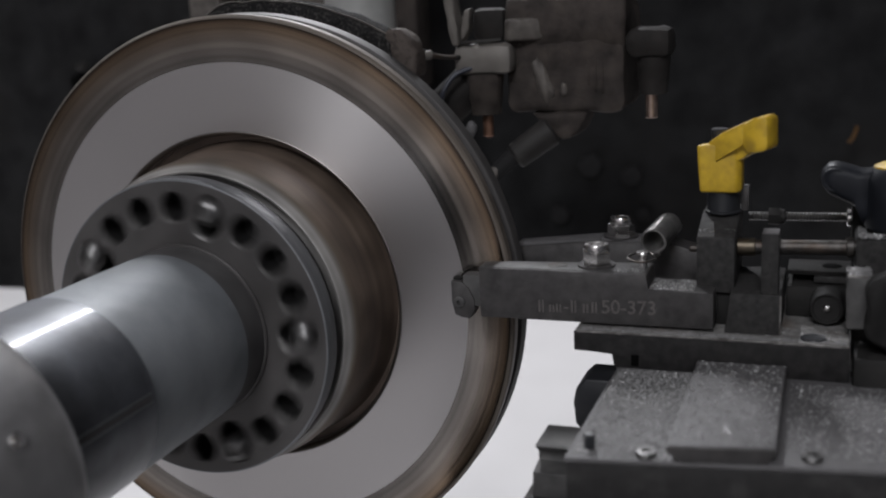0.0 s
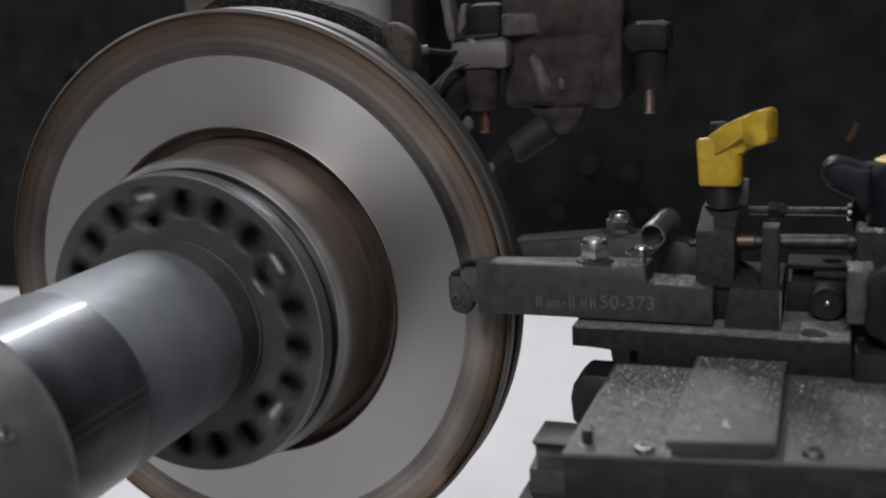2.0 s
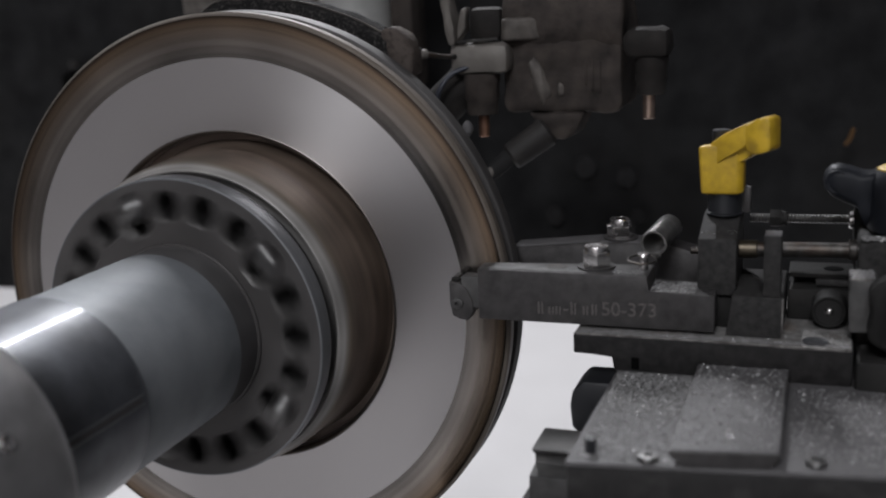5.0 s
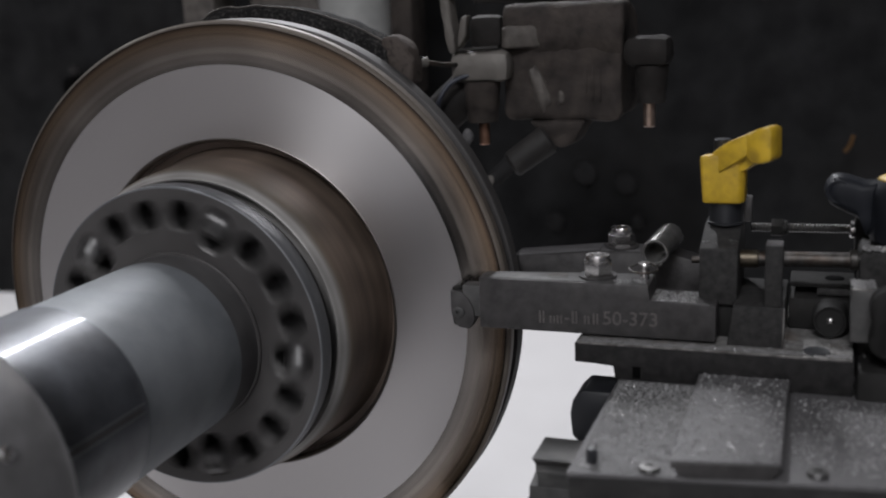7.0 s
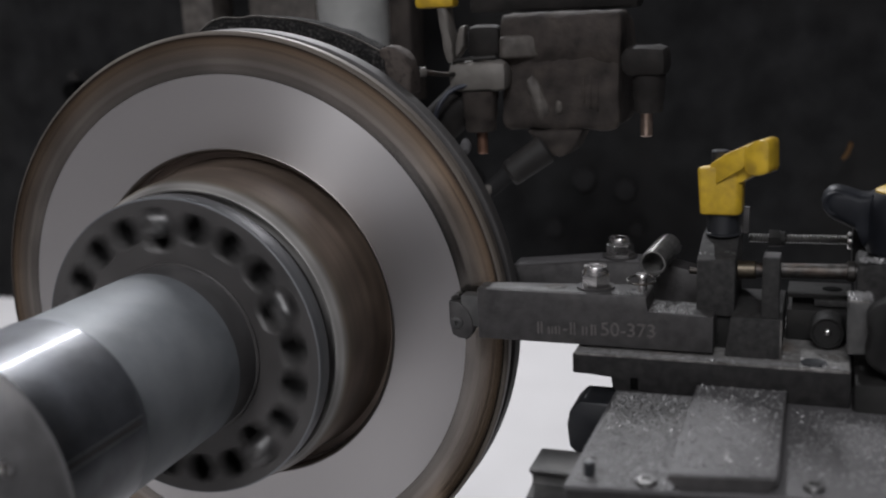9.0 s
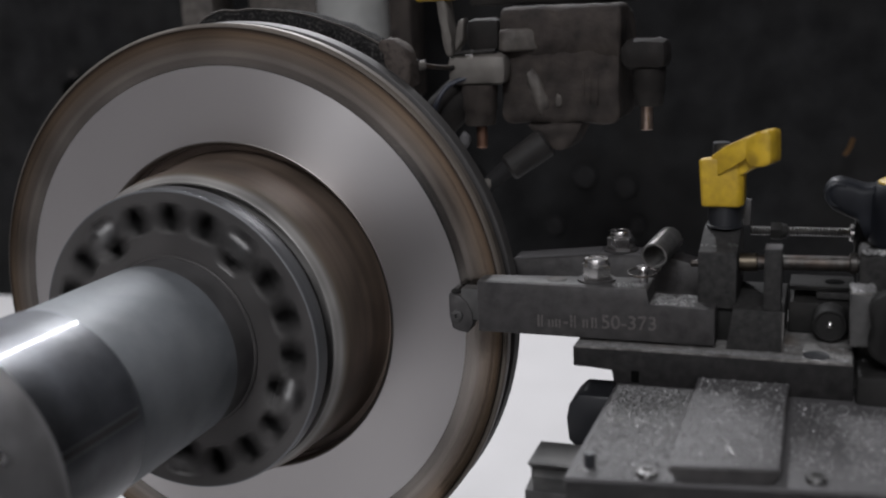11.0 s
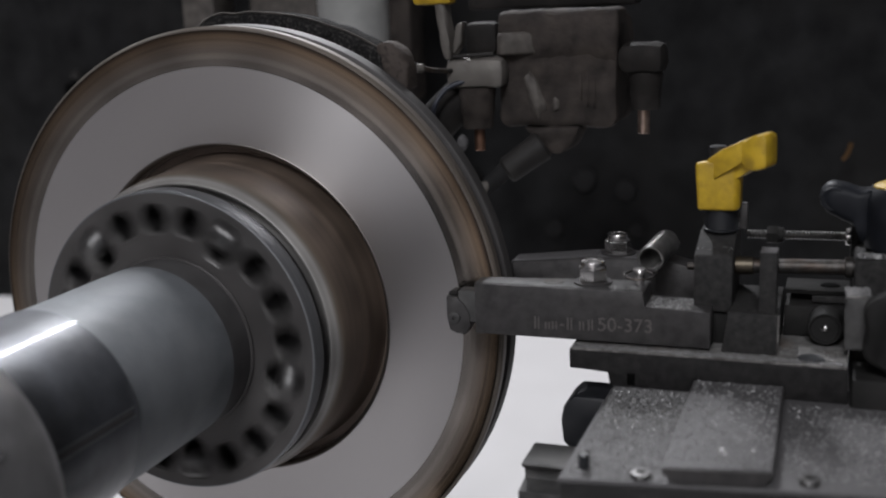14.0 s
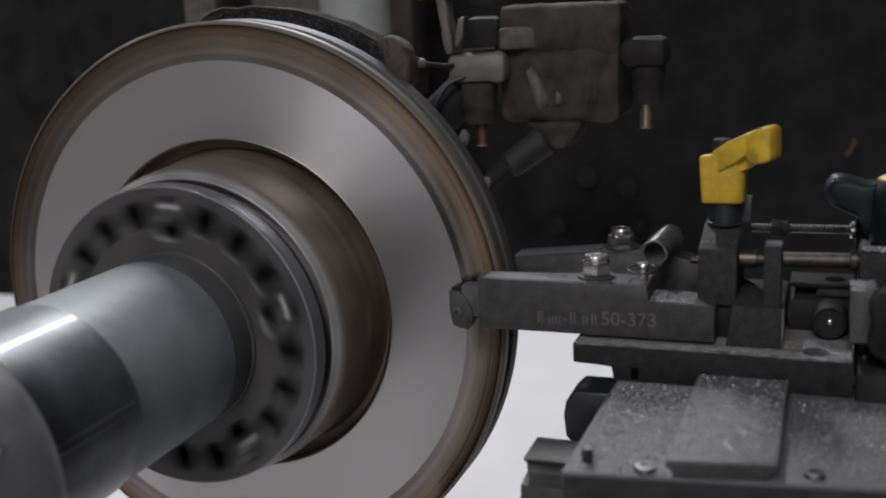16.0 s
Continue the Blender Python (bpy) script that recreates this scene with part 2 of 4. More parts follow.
M_STRUT = mat("strut_alloy", (0.45, 0.45, 0.437), 0.5, 0.3, 0.25, 14, 0.2, stain=(0.16, 0.15, 0.14), stain_scale=20, stain_amount=0.55)
M_LINER = mat("liner_felt", (0.0185, 0.0185, 0.019), 0.9, 0.0, 0.4, 30, 0.6, bump_scale=220, spec=0.1, stain=(0.022, 0.021, 0.02), stain_scale=9, stain_amount=0.5)
M_FLOOR = mat("floor_epoxy", (0.50, 0.49, 0.49), 0.4, 0.0, 0.04, 3, 0.05, bump_scale=60, stain=(0.45, 0.44, 0.44), stain_scale=2.5, stain_amount=0.5)
M_WALL = mat("wall_paint", (0.55, 0.53, 0.52), 0.8, 0.0, 0.06, 4, 0.1, bump_scale=80)
M_WALL_MID = mat("grey_wall_paint", (0.24, 0.235, 0.24), 0.8, 0.0, 0.06, 4, 0.1, bump_scale=80)
M_WALL_DARK = mat("dark_wall_paint", (0.07, 0.07, 0.075), 0.7, 0.0, 0.1, 4, 0.1, bump_scale=80)
M_CEIL = mat("ceiling_paint", (0.38, 0.38, 0.38), 0.8, 0.0, 0.06, 4, 0.1, bump_scale=80)
M_MARK = mat("engraving", (0.12, 0.11, 0.105), 0.5, 0.2, 0.1, 200, 0.0)
M_CHIP = mat("bright_chips", (0.30, 0.296, 0.295), 0.4, 0.5, 0.3, 900, 0.0)
M_ORANGE = mat("amber_plastic", (0.10, 0.05, 0.015), 0.5)
M_BLUE = mat("blue_hose", (0.03, 0.034, 0.05), 0.4)


# ---- mesh tools: all places are taken from the centre of the rotor ----
HOME = Vector((0, 0, ZC))


def thing(name, base, label, category, group="", kind=""):
    ob = new(name)
    ob.empty_display_size = 0.02
    ob.location = HOME + Vector(base)
    ob["base"] = list(base)
    return tagged(ob, label, category, group, kind)


def base_of(ob):
    v = Vector()
    while ob is not None:
        v = v + Vector(ob["base"]) if "base" in ob else v
        ob = ob.parent
    return v


def part(name, bm, material, parent=None, label="", sharp=35, kind=""):
    bmesh.ops.recalc_face_normals(bm, faces=bm.faces)
    me = bpy.data.meshes.new(name)
    if parent is not None:
        bmesh.ops.translate(bm, vec=-base_of(parent), verts=bm.verts)
    bm.to_mesh(me)
    bm.free()
    me.polygons.foreach_set("use_smooth", [True] * len(me.polygons))
    me.set_sharp_from_angle(angle=radians(sharp))
    me.materials.append(material)
    ob = new(name, me)
    if parent is not None:
        ob.parent = parent
    else:
        ob.location = HOME
    return tagged(ob, label, kind=kind)


def box(x0, x1, y0, y1, z0, z1, bevel=0.0008, bm=None):
    own = bm is None
    tmp = bmesh.new()
    bmesh.ops.create_cube(tmp, size=1)
    for v in tmp.verts:
        v.co = Vector(((x0 + x1) / 2 + v.co.x * (x1 - x0), (y0 + y1) / 2 + v.co.y * (y1 - y0), (z0 + z1) / 2 + v.co.z * (z1 - z0)))
    if bevel:
        bmesh.ops.bevel(tmp, geom=tmp.edges[:], offset=bevel, segments=2, affect="EDGES", profile=0.5)
    return tmp if own else join(bm, tmp)


def join(bm, tmp):
    me = bpy.data.meshes.new("tmp")
    tmp.to_mesh(me)
    tmp.free()
    bm.from_mesh(me)
    bpy.data.meshes.remove(me)
    return bm


def prism(points, axis, a, b, bevel=0.0008):
    """Polygon swept along an axis from a to b. Points are (x, z) for y, (y, z) for x, (x, y) for z."""
    def at(u, v, w):
        return {"y": (u, w, v), "x": (w, u, v), "z": (u, v, w)}[axis]
    bm = bmesh.new()
    lo = [bm.verts.new(at(u, v, a)) for u, v in points]
    hi = [bm.verts.new(at(u, v, b)) for u, v in points]
    bm.faces.new(lo)
    bm.faces.new(hi[::-1])
    for i in range(len(points)):
        j = (i + 1) % len(points)
        bm.faces.new((lo[j], lo[i], hi[i], hi[j]))
    if bevel:
        bmesh.ops.bevel(bm, geom=bm.edges[:], offset=bevel, segments=2, affect="EDGES", profile=0.5)
    return bm


def spin(profile, n=96, closed=False):
    """Profile of (radius, y) turned round the y axis through the origin."""
    bm = bmesh.new()
    rows = []
    for r, y in profile:
        if r < 1e-6:
            rows.append([bm.verts.new((0, y, 0))])
        else:
            rows.append([bm.verts.new((r * math.sin(2 * math.pi * i / n), y, r * math.cos(2 * math.pi * i / n))) for i in range(n)])
    pairs = list(zip(rows, rows[1:])) + ([(rows[-1], rows[0])] if closed else [])
    for a, b in pairs:
        for i in range(n):
            j = (i + 1) % n
            if len(a) == 1:
                bm.faces.new((a[0], b[i], b[j]))
            elif len(b) == 1:
                bm.faces.new((a[i], b[0], a[j]))
            else:
                bm.faces.new((a[i], b[i], b[j], a[j]))
    return bm


def turn(bm, start, way, roll=0.0):
    """Lay a shape that was turned round the y axis so that y runs along way from start."""
    q = Vector((0, 1, 0)).rotation_difference(Vector(way).normalized())
    bmesh.ops.transform(bm, matrix=Matrix.Translation(start) @ q.to_matrix().to_4x4() @ Matrix.Rotation(roll, 4, "Y"), verts=bm.verts)
    return bm


def rod(start, end, r, n=24, bevel=0.0005, r2=None):
    d = (Vector(end) - Vector(start)).length
    s = r if r2 is None else r2
    b = min(bevel, r * 0.4, d * 0.4)
    return turn(spin([(0, 0), (r - b, 0), (r, b), (s, d - b), (s - b, d), (0, d)], n), start, Vector(end) - Vector(start))


def hose(points, r, n=10):
    """A round tube along a smooth line of points."""
    pts = [Vector(p) for p in points]
    fine = []
    for i in range(len(pts) - 1):
        p0, p1, p2, p3 = pts[max(i - 1, 0)], pts[i], pts[i + 1], pts[min(i + 2, len(pts) - 1)]
        for k in range(8):
            t = k / 8
            fine.append(0.5 * (2 * p1 + (p2 - p0) * t + (2 * p0 - 5 * p1 + 4 * p2 - p3) * t * t + (3 * p1 - p0 - 3 * p2 + p3) * t ** 3))
    fine.append(pts[-1])
    bm = bmesh.new()
    rows = []
    for i, p in enumerate(fine):
        d = (fine[min(i + 1, len(fine) - 1)] - fine[max(i - 1, 0)]).normalized()
        u = d.orthogonal().normalized() if not rows else (last - d * last.dot(d)).normalized()
        last = u
        w = d.cross(u)
        rows.append([bm.verts.new(p + r * (u * math.cos(2 * math.pi * k / n) + w * math.sin(2 * math.pi * k / n))) for k in range(n)])
    for a, b in zip(rows, rows[1:]):
        for k in range(n):
            bm.faces.new((a[k], a[(k + 1) % n], b[(k + 1) % n], b[k]))
    bm.faces.new(rows[0])
    bm.faces.new(rows[-1])
    return bm


def blob(center, size, rough=0.0, seed=0, sub=3):
    bm = bmesh.new()
    bmesh.ops.create_icosphere(bm, subdivisions=sub, radius=1)
    for v in bm.verts:
        k = 1 + rough * noise.noise(v.co * 1.7 + Vector((seed, 0, 0)))
        v.co = Vector(center) + Vector((v.co.x * size[0], v.co.y * size[1], v.co.z * size[2])) * k
    return bm


def hexnut(start, way, across, height, roll=0.0, dome=True):
    """Six-sided nut with a chamfered foot and a round collar on top."""
    r = across / math.sqrt(3)
    bm = spin([(r * 0.55, 0), (r * 0.97, 0), (r, height * 0.08), (r, height * 0.6), (r * 0.9, height * 0.68)], 6)
    top = spin([(r * 0.90, height * 0.66), (r * 0.90, height * 0.72), (r * 0.80, height * 0.76), (r * 0.80, height * 0.94), (r * 0.76, height), (r * 0.56, height), (r * 0.52, height * 0.88), (0, height * 0.88)], 24)
    join(bm, top)
    return turn(bm, start, way, roll)


def ring(center, way, r, thick, width, n=32):
    return turn(spin([(r, 0), (r + thick, 0), (r + thick, width), (r, width)], n, closed=True), center, way)


# ---- the room ----
def slab(name, x0, x1, y0, y1, z0, z1, material, label):
    bm = box(x0, x1, y0, y1, z0 - ZC, z1 - ZC, 0)
    ob = part(name, bm, material)
    return tagged(ob, label, kind="structure")


slab("floor", -5, 1.45, -4.5, 6.5, -0.1, 0.0, M_FLOOR, "pale grey glossy epoxy workshop floor")
slab("ceiling", -5, 1.45, -4.5, 6.5, 3.4, 3.5, M_CEIL, "plain light workshop ceiling")
slab("wall_north", -5, 1.45, 6.5, 6.7, 0, 3.4, M_WALL, "plain light workshop wall")
slab("wall_south", -5, 1.45, -4.7, -4.5, 0, 3.4, M_WALL, "plain light workshop wall")
# Unseen west wall, greyed to throw back less light.
slab("wall_west", -5.2, -5, -4.5, 6.5, 0, 3.4, M_WALL_MID, "plain grey workshop wall")
# Unseen east wall, added close and dark to shade the tube's right side.
slab("wall_east", 1.45, 1.65, -4.5, 6.5, 0, 3.4, M_WALL_DARK, "unseen dark grey wall set close to cut light")


def wheel_well():
    """Dark inner lining of the wheel housing, gently curved, with a folded lower lip."""
    bm = bmesh.new()
    cols = []
    for i in range(41):
        x = -1.1 + 2.2 * i / 40
        y = 0.47 - 0.06 * (x / 1.1) ** 2
        prof = [(y + 0.03, -0.150), (y, -0.150), (y - 0.003, -0.143), (y + 0.004, -0.08), (y + 0.002, 0.05), (y + 0.006, 0.2), (y - 0.02, 0.32), (y - 0.06, 0.38), (y - 0.03, 0.40), (y + 0.03, 0.34)]
        cols.append([bm.verts.new((x, u + 0.004 * noise.noise(Vector((x * 9, v * 9, 0))), v)) for u, v in prof])
    for a, b in zip(cols, cols[1:]):
        for k in range(len(a)):
            j = (k + 1) % len(a)
            bm.faces.new((a[k], a[j], b[j], b[k]))
    bm.faces.new(cols[0])
    bm.faces.new(cols[-1])
    ob = part("wheel_well_liner", bm, M_LINER)
    tagged(ob, "matt black felt wheel housing liner behind the brake", kind="structure")
    spots = [(0.1199, 0.0047, 0.012), (0.1605, -0.0051, 0.011), (0.0891, -0.0451, 0.010), (0.1719, -0.0425, 0.008), (-0.455, 0.102, 0.012)]
    for x, z, r in spots:
        part("liner_clip", turn(spin([(0, 0), (r * 0.5, 0), (r * 0.9, 0.002), (r, 0.006)], 20), (x, 0.463, z), (0, 1, 0)), M_LINERCLIP, ob)
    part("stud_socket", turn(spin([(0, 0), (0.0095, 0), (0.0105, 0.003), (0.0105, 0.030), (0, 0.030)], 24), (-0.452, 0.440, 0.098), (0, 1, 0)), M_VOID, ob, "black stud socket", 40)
    part("liner_stud", blob((-0.443, 0.440, 0.116), (0.006, 0.006, 0.005), 0.2, 7), M_RUBBER, ob, "grey stud end", 80)


wheel_well()


# ---- the rotor ----
def brake_rotor():
    rotor = thing("brake_rotor", (0, 0, 0), "vented iron brake disc with freshly cut face and rusty rim", "brake disc")
    face = spin([(0.1035, 0.030), (0.1035, 0.0012), (0.1047, 0.0), (0.1545, 0.0), (0.1550, 0.0035), (0.1715, 0.0040), (0.1715, 0.0105), (0.135, 0.0105), (0.110, 0.0105)], 256)
    part("machined_face", face, M_FACE, rotor, "fine-turned bright grey iron", 25)
    part("inner_edge", spin([(0.1033, 0.006), (0.1033, 0.0014), (0.1040, 0.0003), (0.1052, -0.0003), (0.1060, 0.0002)], 256), M_BRIGHT, rotor, "bright turned inner edge", 50)
    rim = spin([(0.1700, 0.0036), (0.1722, 0.0016), (0.1738, 0.0019), (0.1750, 0.0034), (0.1750, 0.0095), (0.1738, 0.0105), (0.150, 0.0105)], 256)
    part("front_rim", rim, M_RIMLIP, rotor, "tan rim with worn lip", 25)
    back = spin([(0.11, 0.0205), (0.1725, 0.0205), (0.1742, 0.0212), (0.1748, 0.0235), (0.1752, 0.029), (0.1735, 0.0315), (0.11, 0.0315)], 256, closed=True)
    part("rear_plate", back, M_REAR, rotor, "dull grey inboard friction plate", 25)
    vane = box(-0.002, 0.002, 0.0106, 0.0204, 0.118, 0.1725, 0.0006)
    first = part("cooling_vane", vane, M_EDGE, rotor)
    for i in range(1, 40):
        ob = new("cooling_vane", first.data)
        ob.parent = rotor
        ob.rotation_euler = (0, 2 * math.pi * i / 40, 0)
    # hat with its undercut, wall and shoulder
    hat = spin([(0.1035, 0.012), (0.0985, 0.012), (0.0972, 0.008), (0.0962, 0.0), (0.0952, -0.012), (0.0945, -0.026), (0.0940, -0.036), (0.0934, -0.0395), (0.0925, -0.0415), (0.0899, -0.0462), (0.0890, -0.0468), (0.0880, -0.0464), (0.0872, -0.0380), (0.05, -0.0375)], 192)
    part("hat", hat, M_HAT, rotor, "brown heat-stained hat of the disc", 30)
    # old skin: its inner edge thins out, so the cut grows as it sinks
    skin = spin([(0.1440, 0.0022), (0.1440, 0.000096), (0.1555, -0.00025), (0.1562, -0.00023), (0.1650, 0.00040), (0.1728, 0.0011), (0.1729, 0.0040)], 256)
    sk = part("uncut_surface", skin, M_SKIN, rotor, "uncut rusty band with worn grooves", 25)
    return rotor, sk


ROTOR, SKIN = brake_rotor()


def hub_adapter():
    """Drive plate bolted to the wheel studs: a drilled disc with five nuts and a notched sleeve."""
    ad = thing("hub_adapter", (0, 0, 0), "black drilled lathe adapter plate bolted to the hub", "adapter plate")
    R, Y0, DEPTH = 0.0885, -0.0665, 0.017
    bm = bmesh.new()

    def loop(cx, cz, a, b, ang, n):
        out = []
        for i in range(n):
            t = 2 * math.pi * i / n
            u, v = a * math.cos(t), b * math.sin(t)
            out.append(bm.verts.new((cx + u * math.cos(ang) + v * math.sin(ang), Y0, cz - u * math.sin(ang) + v * math.cos(ang))))
        return out, [bm.edges.new((out[i], out[(i + 1) % n])) for i in range(n)]

    edges = loop(0, 0, R - 0.0012, R - 0.0012, 0, 128)[1] + loop(0, 0, 0.046, 0.046, 0, 64)[1]
    holes = []
    # slots: radius of the ring, half width, half length
    kinds = {0: (0.0700, 0.0102, 0.0140), 1: (0.0724, 0.0090, 0.0096), 2: (0.0726, 0.0090, 0.0096), 3: (0.0724, 0.0090, 0.0096)}
    spots = [(k % 4, 2 * math.pi * k / 20) for k in range(20)]
    for kind, t in spots:
        r, a, c = kinds[kind]
        edges += loop(r * math.sin(t), r * math.cos(t), a, c, t, 28)[1]
    bmesh.ops.triangle_fill(bm, use_beauty=True, use_dissolve=False, edges=edges, normal=(0, -1, 0))
    plate = part("drive_plate", bm, M_ADAPT, ad, "black steel plate with a ring of slots", 30)
    made = {}
    for kind, t in spots:
        if kind not in made:
            r, a, c = kinds[kind]
            shapes = []
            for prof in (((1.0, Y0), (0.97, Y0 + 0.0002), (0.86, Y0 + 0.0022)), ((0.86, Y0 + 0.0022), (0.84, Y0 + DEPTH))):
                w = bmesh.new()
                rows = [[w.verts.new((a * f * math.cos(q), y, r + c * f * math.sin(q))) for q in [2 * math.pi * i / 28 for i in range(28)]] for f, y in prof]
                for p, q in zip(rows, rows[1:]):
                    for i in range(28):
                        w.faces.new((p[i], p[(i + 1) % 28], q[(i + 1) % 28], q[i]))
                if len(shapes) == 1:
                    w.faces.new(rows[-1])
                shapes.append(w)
            made[kind] = [part("slot_lip", shapes[0], M_LIP, ad, "slot lip, paler for its edge reflections", 40), part("slot", shapes[1], M_HOLE, ad, "slot with shade in its near-black colour", 40)]
            for ob in made[kind]:
                ob.rotation_euler = (0, t, 0)
        else:
            for src in made[kind]:
                ob = new(src.name.split(".")[0], src.data)
                ob.parent = ad
                ob.rotation_euler = (0, t, 0)
    rim = spin([(R - 0.0012, Y0), (R - 0.0003, Y0 + 0.0003), (R, Y0 + 0.0016), (R, Y0 + 0.0112), (R - 0.0004, Y0 + 0.0120), (R - 0.0040, Y0 + 0.0122)], 160)
    part("plate_rim", rim, M_ADAPT_RIM, ad, "rubbed grey steel rim", 30)
    part("rear_step", spin([(R - 0.0040, Y0 + 0.0120), (R - 0.0070, Y0 + 0.0126), (R - 0.0072, Y0 + 0.0255), (R - 0.020, Y0 + 0.0284)], 128), M_ADAPT, ad, "dark groove behind the rim", 30)
    boss = spin([(0.0462, Y0 + 0.002), (0.0514, Y0 + 0.0005), (0.0516, Y0 - 0.0012), (0.0510, Y0 - 0.0018), (0.0494, Y0 - 0.0020)], 96)
    part("boss", boss, M_ADAPT, ad)
    # sleeve whose outer edge has five notches
    sl = bmesh.new()
    n = 160
    rows = [[], [], []]
    for i in range(n):
        t = 2 * math.pi * i / n
        k = (t * 5 / (2 * math.pi) + 0.5) % 1.0
        notch = 0.0085 if abs(k - 0.5) < 0.19 else 0.0
        for row, (r, y) in zip(rows, ((0.0500, Y0 - 0.002), (0.0500, Y0 - 0.0225 - notch), (0.0490, Y0 - 0.0227 - notch))):
            row.append(sl.verts.new((r * math.sin(t), y, r * math.cos(t))))
    for p, q in zip(rows, rows[1:]):
        for i in range(n):
            sl.faces.new((p[i], p[(i + 1) % n], q[(i + 1) % n], q[i]))
    part("sleeve", sl, M_SLEEVE, ad, "black sleeve with notched end", 40)
    nut0 = None
    for k in range(5):
        t = 2 * math.pi * k / 5
        if nut0 is None:
            bm = turn(join(spin([(0.0045, 0), (0.0093, 0), (0.0096, 0.0015), (0.0096, 0.0110), (0.0088, 0.0125)], 6), spin([(0.0089, 0.0118), (0.0080, 0.0150), (0.0062, 0.0172), (0.0042, 0.0180), (0.0038, 0.0150), (0, 0.0150)], 28)), (0, Y0 + 0.013, 0.0735), (0, -1, 0), 0.3)
            nut0 = part("lug_nut", bm, M_NUT, ad, "bright steel wheel nut", 30)
        else:
            ob = new("lug_nut", nut0.data)
            ob.parent = ad
            ob.rotation_euler = (0, t, 0)
            tagged(ob, "bright steel wheel nut")
    return ad


ADAPTER = hub_adapter()


# ---- the lathe that stands still ----
def brake_lathe():
    lathe = thing("brake_lathe", (0.0, -0.25, 0.0), "on-car brake lathe with grey drive tube and polished collar", "brake lathe")
    tube = spin([(0.0480, -0.0862), (0.0499, -0.0862), (0.0502, -0.0866), (0.0502, -0.1722), (0.0496, -0.1729)], 128)
    part("drive_tube", tube, M_TUBE, lathe, "satin grey lacquered tube", 30)
    col = spin([(0.0496, -0.1731), (0.0507, -0.1733), (0.0512, -0.1739), (0.0512, -0.256)], 128)
    collar = part("collar", col, M_CHROME, lathe, "polished steel collar", 30)
    key = box(0.0480, 0.0516, -0.244, -0.178, -0.0010, 0.0010, 0.0003)
    bmesh.ops.rotate(key, cent=(0, 0, 0), matrix=Matrix.Rotation(radians(-7), 3, "Y"), verts=key.verts)
    part("key_strip", key, M_ADAPT, collar, "dark key strip")
    for deg in (-4.6, -9.4):
        strip = box(0.0500, 0.05135, -0.246, -0.176, -0.0004, 0.0004, 0.0001)
        bmesh.ops.rotate(strip, cent=(0, 0, 0), matrix=Matrix.Rotation(radians(deg), 3, "Y"), verts=strip.verts)
        part("key_edge", strip, M_ADAPT_RIM, collar, "bright rubbed key edge")
    body = spin([(0.0513, -0.2465), (0.0524, -0.2475), (0.0560, -0.2440), (0.0620, -0.2445), (0.0672, -0.2475), (0.0705, -0.2540), (0.0715, -0.2620), (0.0715, -0.40), (0.069, -0.43), (0.0, -0.44)], 128)
    part("housing", body, M_CAST, lathe, "dark rounded cast housing", 40)
    # slide rail under the cutting head
    rail = prism([(-0.1064, -0.0325), (-0.1045, -0.0318), (-0.080, -0.0318), (-0.078, -0.034), (-0.086, -0.0375), (-0.086, -0.0425), (-0.078, -0.0432), (-0.078, -0.056), (-0.112, -0.056), (-0.112, -0.0432), (-0.0985, -0.0425), (-0.0985, -0.0375)], "x", 0.2150, 0.47, 0.0006)
    part("slide_rail", rail, M_TOOLTOP, lathe, "dovetailed black steel slide rail")
    low = prism([(-0.122, -0.0562), (-0.070, -0.0562), (-0.070, -0.1404), (-0.122, -0.1404)], "x", 0.2105, 0.47, 0.001)
    part("rail_foot", low, M_TOOL, lathe)
    # Unseen cabinet, added to carry the lathe and darken reflections from below.
    post = box(0.112, 0.60, -0.42, -0.065, -1.0, -0.1405, 0.006)
    part("cabinet", post, M_TOOL, lathe, "unseen black cabinet added as lathe stand and light blocker")
    neck = box(0.055, 0.20, -0.42, -0.33, -0.140, -0.050, 0.008)
    part("neck", neck, M_CAST, lathe)
    # Small bright disc added to give the housing its light spot.
    part("bright_spot", turn(spin([(0, 0.0), (0.0010, 0.0), (0.0012, 0.0009), (0.0030, 0.0012), (0.0034, 0.0)], 20), (0.0648, -0.2795, 0.0302), (0.906, 0, 0.423)), M_ZINC, lathe, "small bright disc added for a light spot", 40)
    stop = prism([(0.2192, -0.0343), (0.2208, -0.0262), (0.2262, -0.0205), (0.2500, -0.0205), (0.2560, -0.0265), (0.2560, -0.0450), (0.2500, -0.0505), (0.2245, -0.0505), (0.2203, -0.0465)], "y", -0.0430, -0.0170, 0.0014)
    part("end_stop", stop, M_BLACK, lathe, "black rubber end stop")
    bar = rod((0.2465, -0.03, -0.0375), (0.46, -0.03, -0.0375), 0.006)
    part("stop_bar", bar, M_ROD, lathe)
    return lathe


LATHE = brake_lathe()


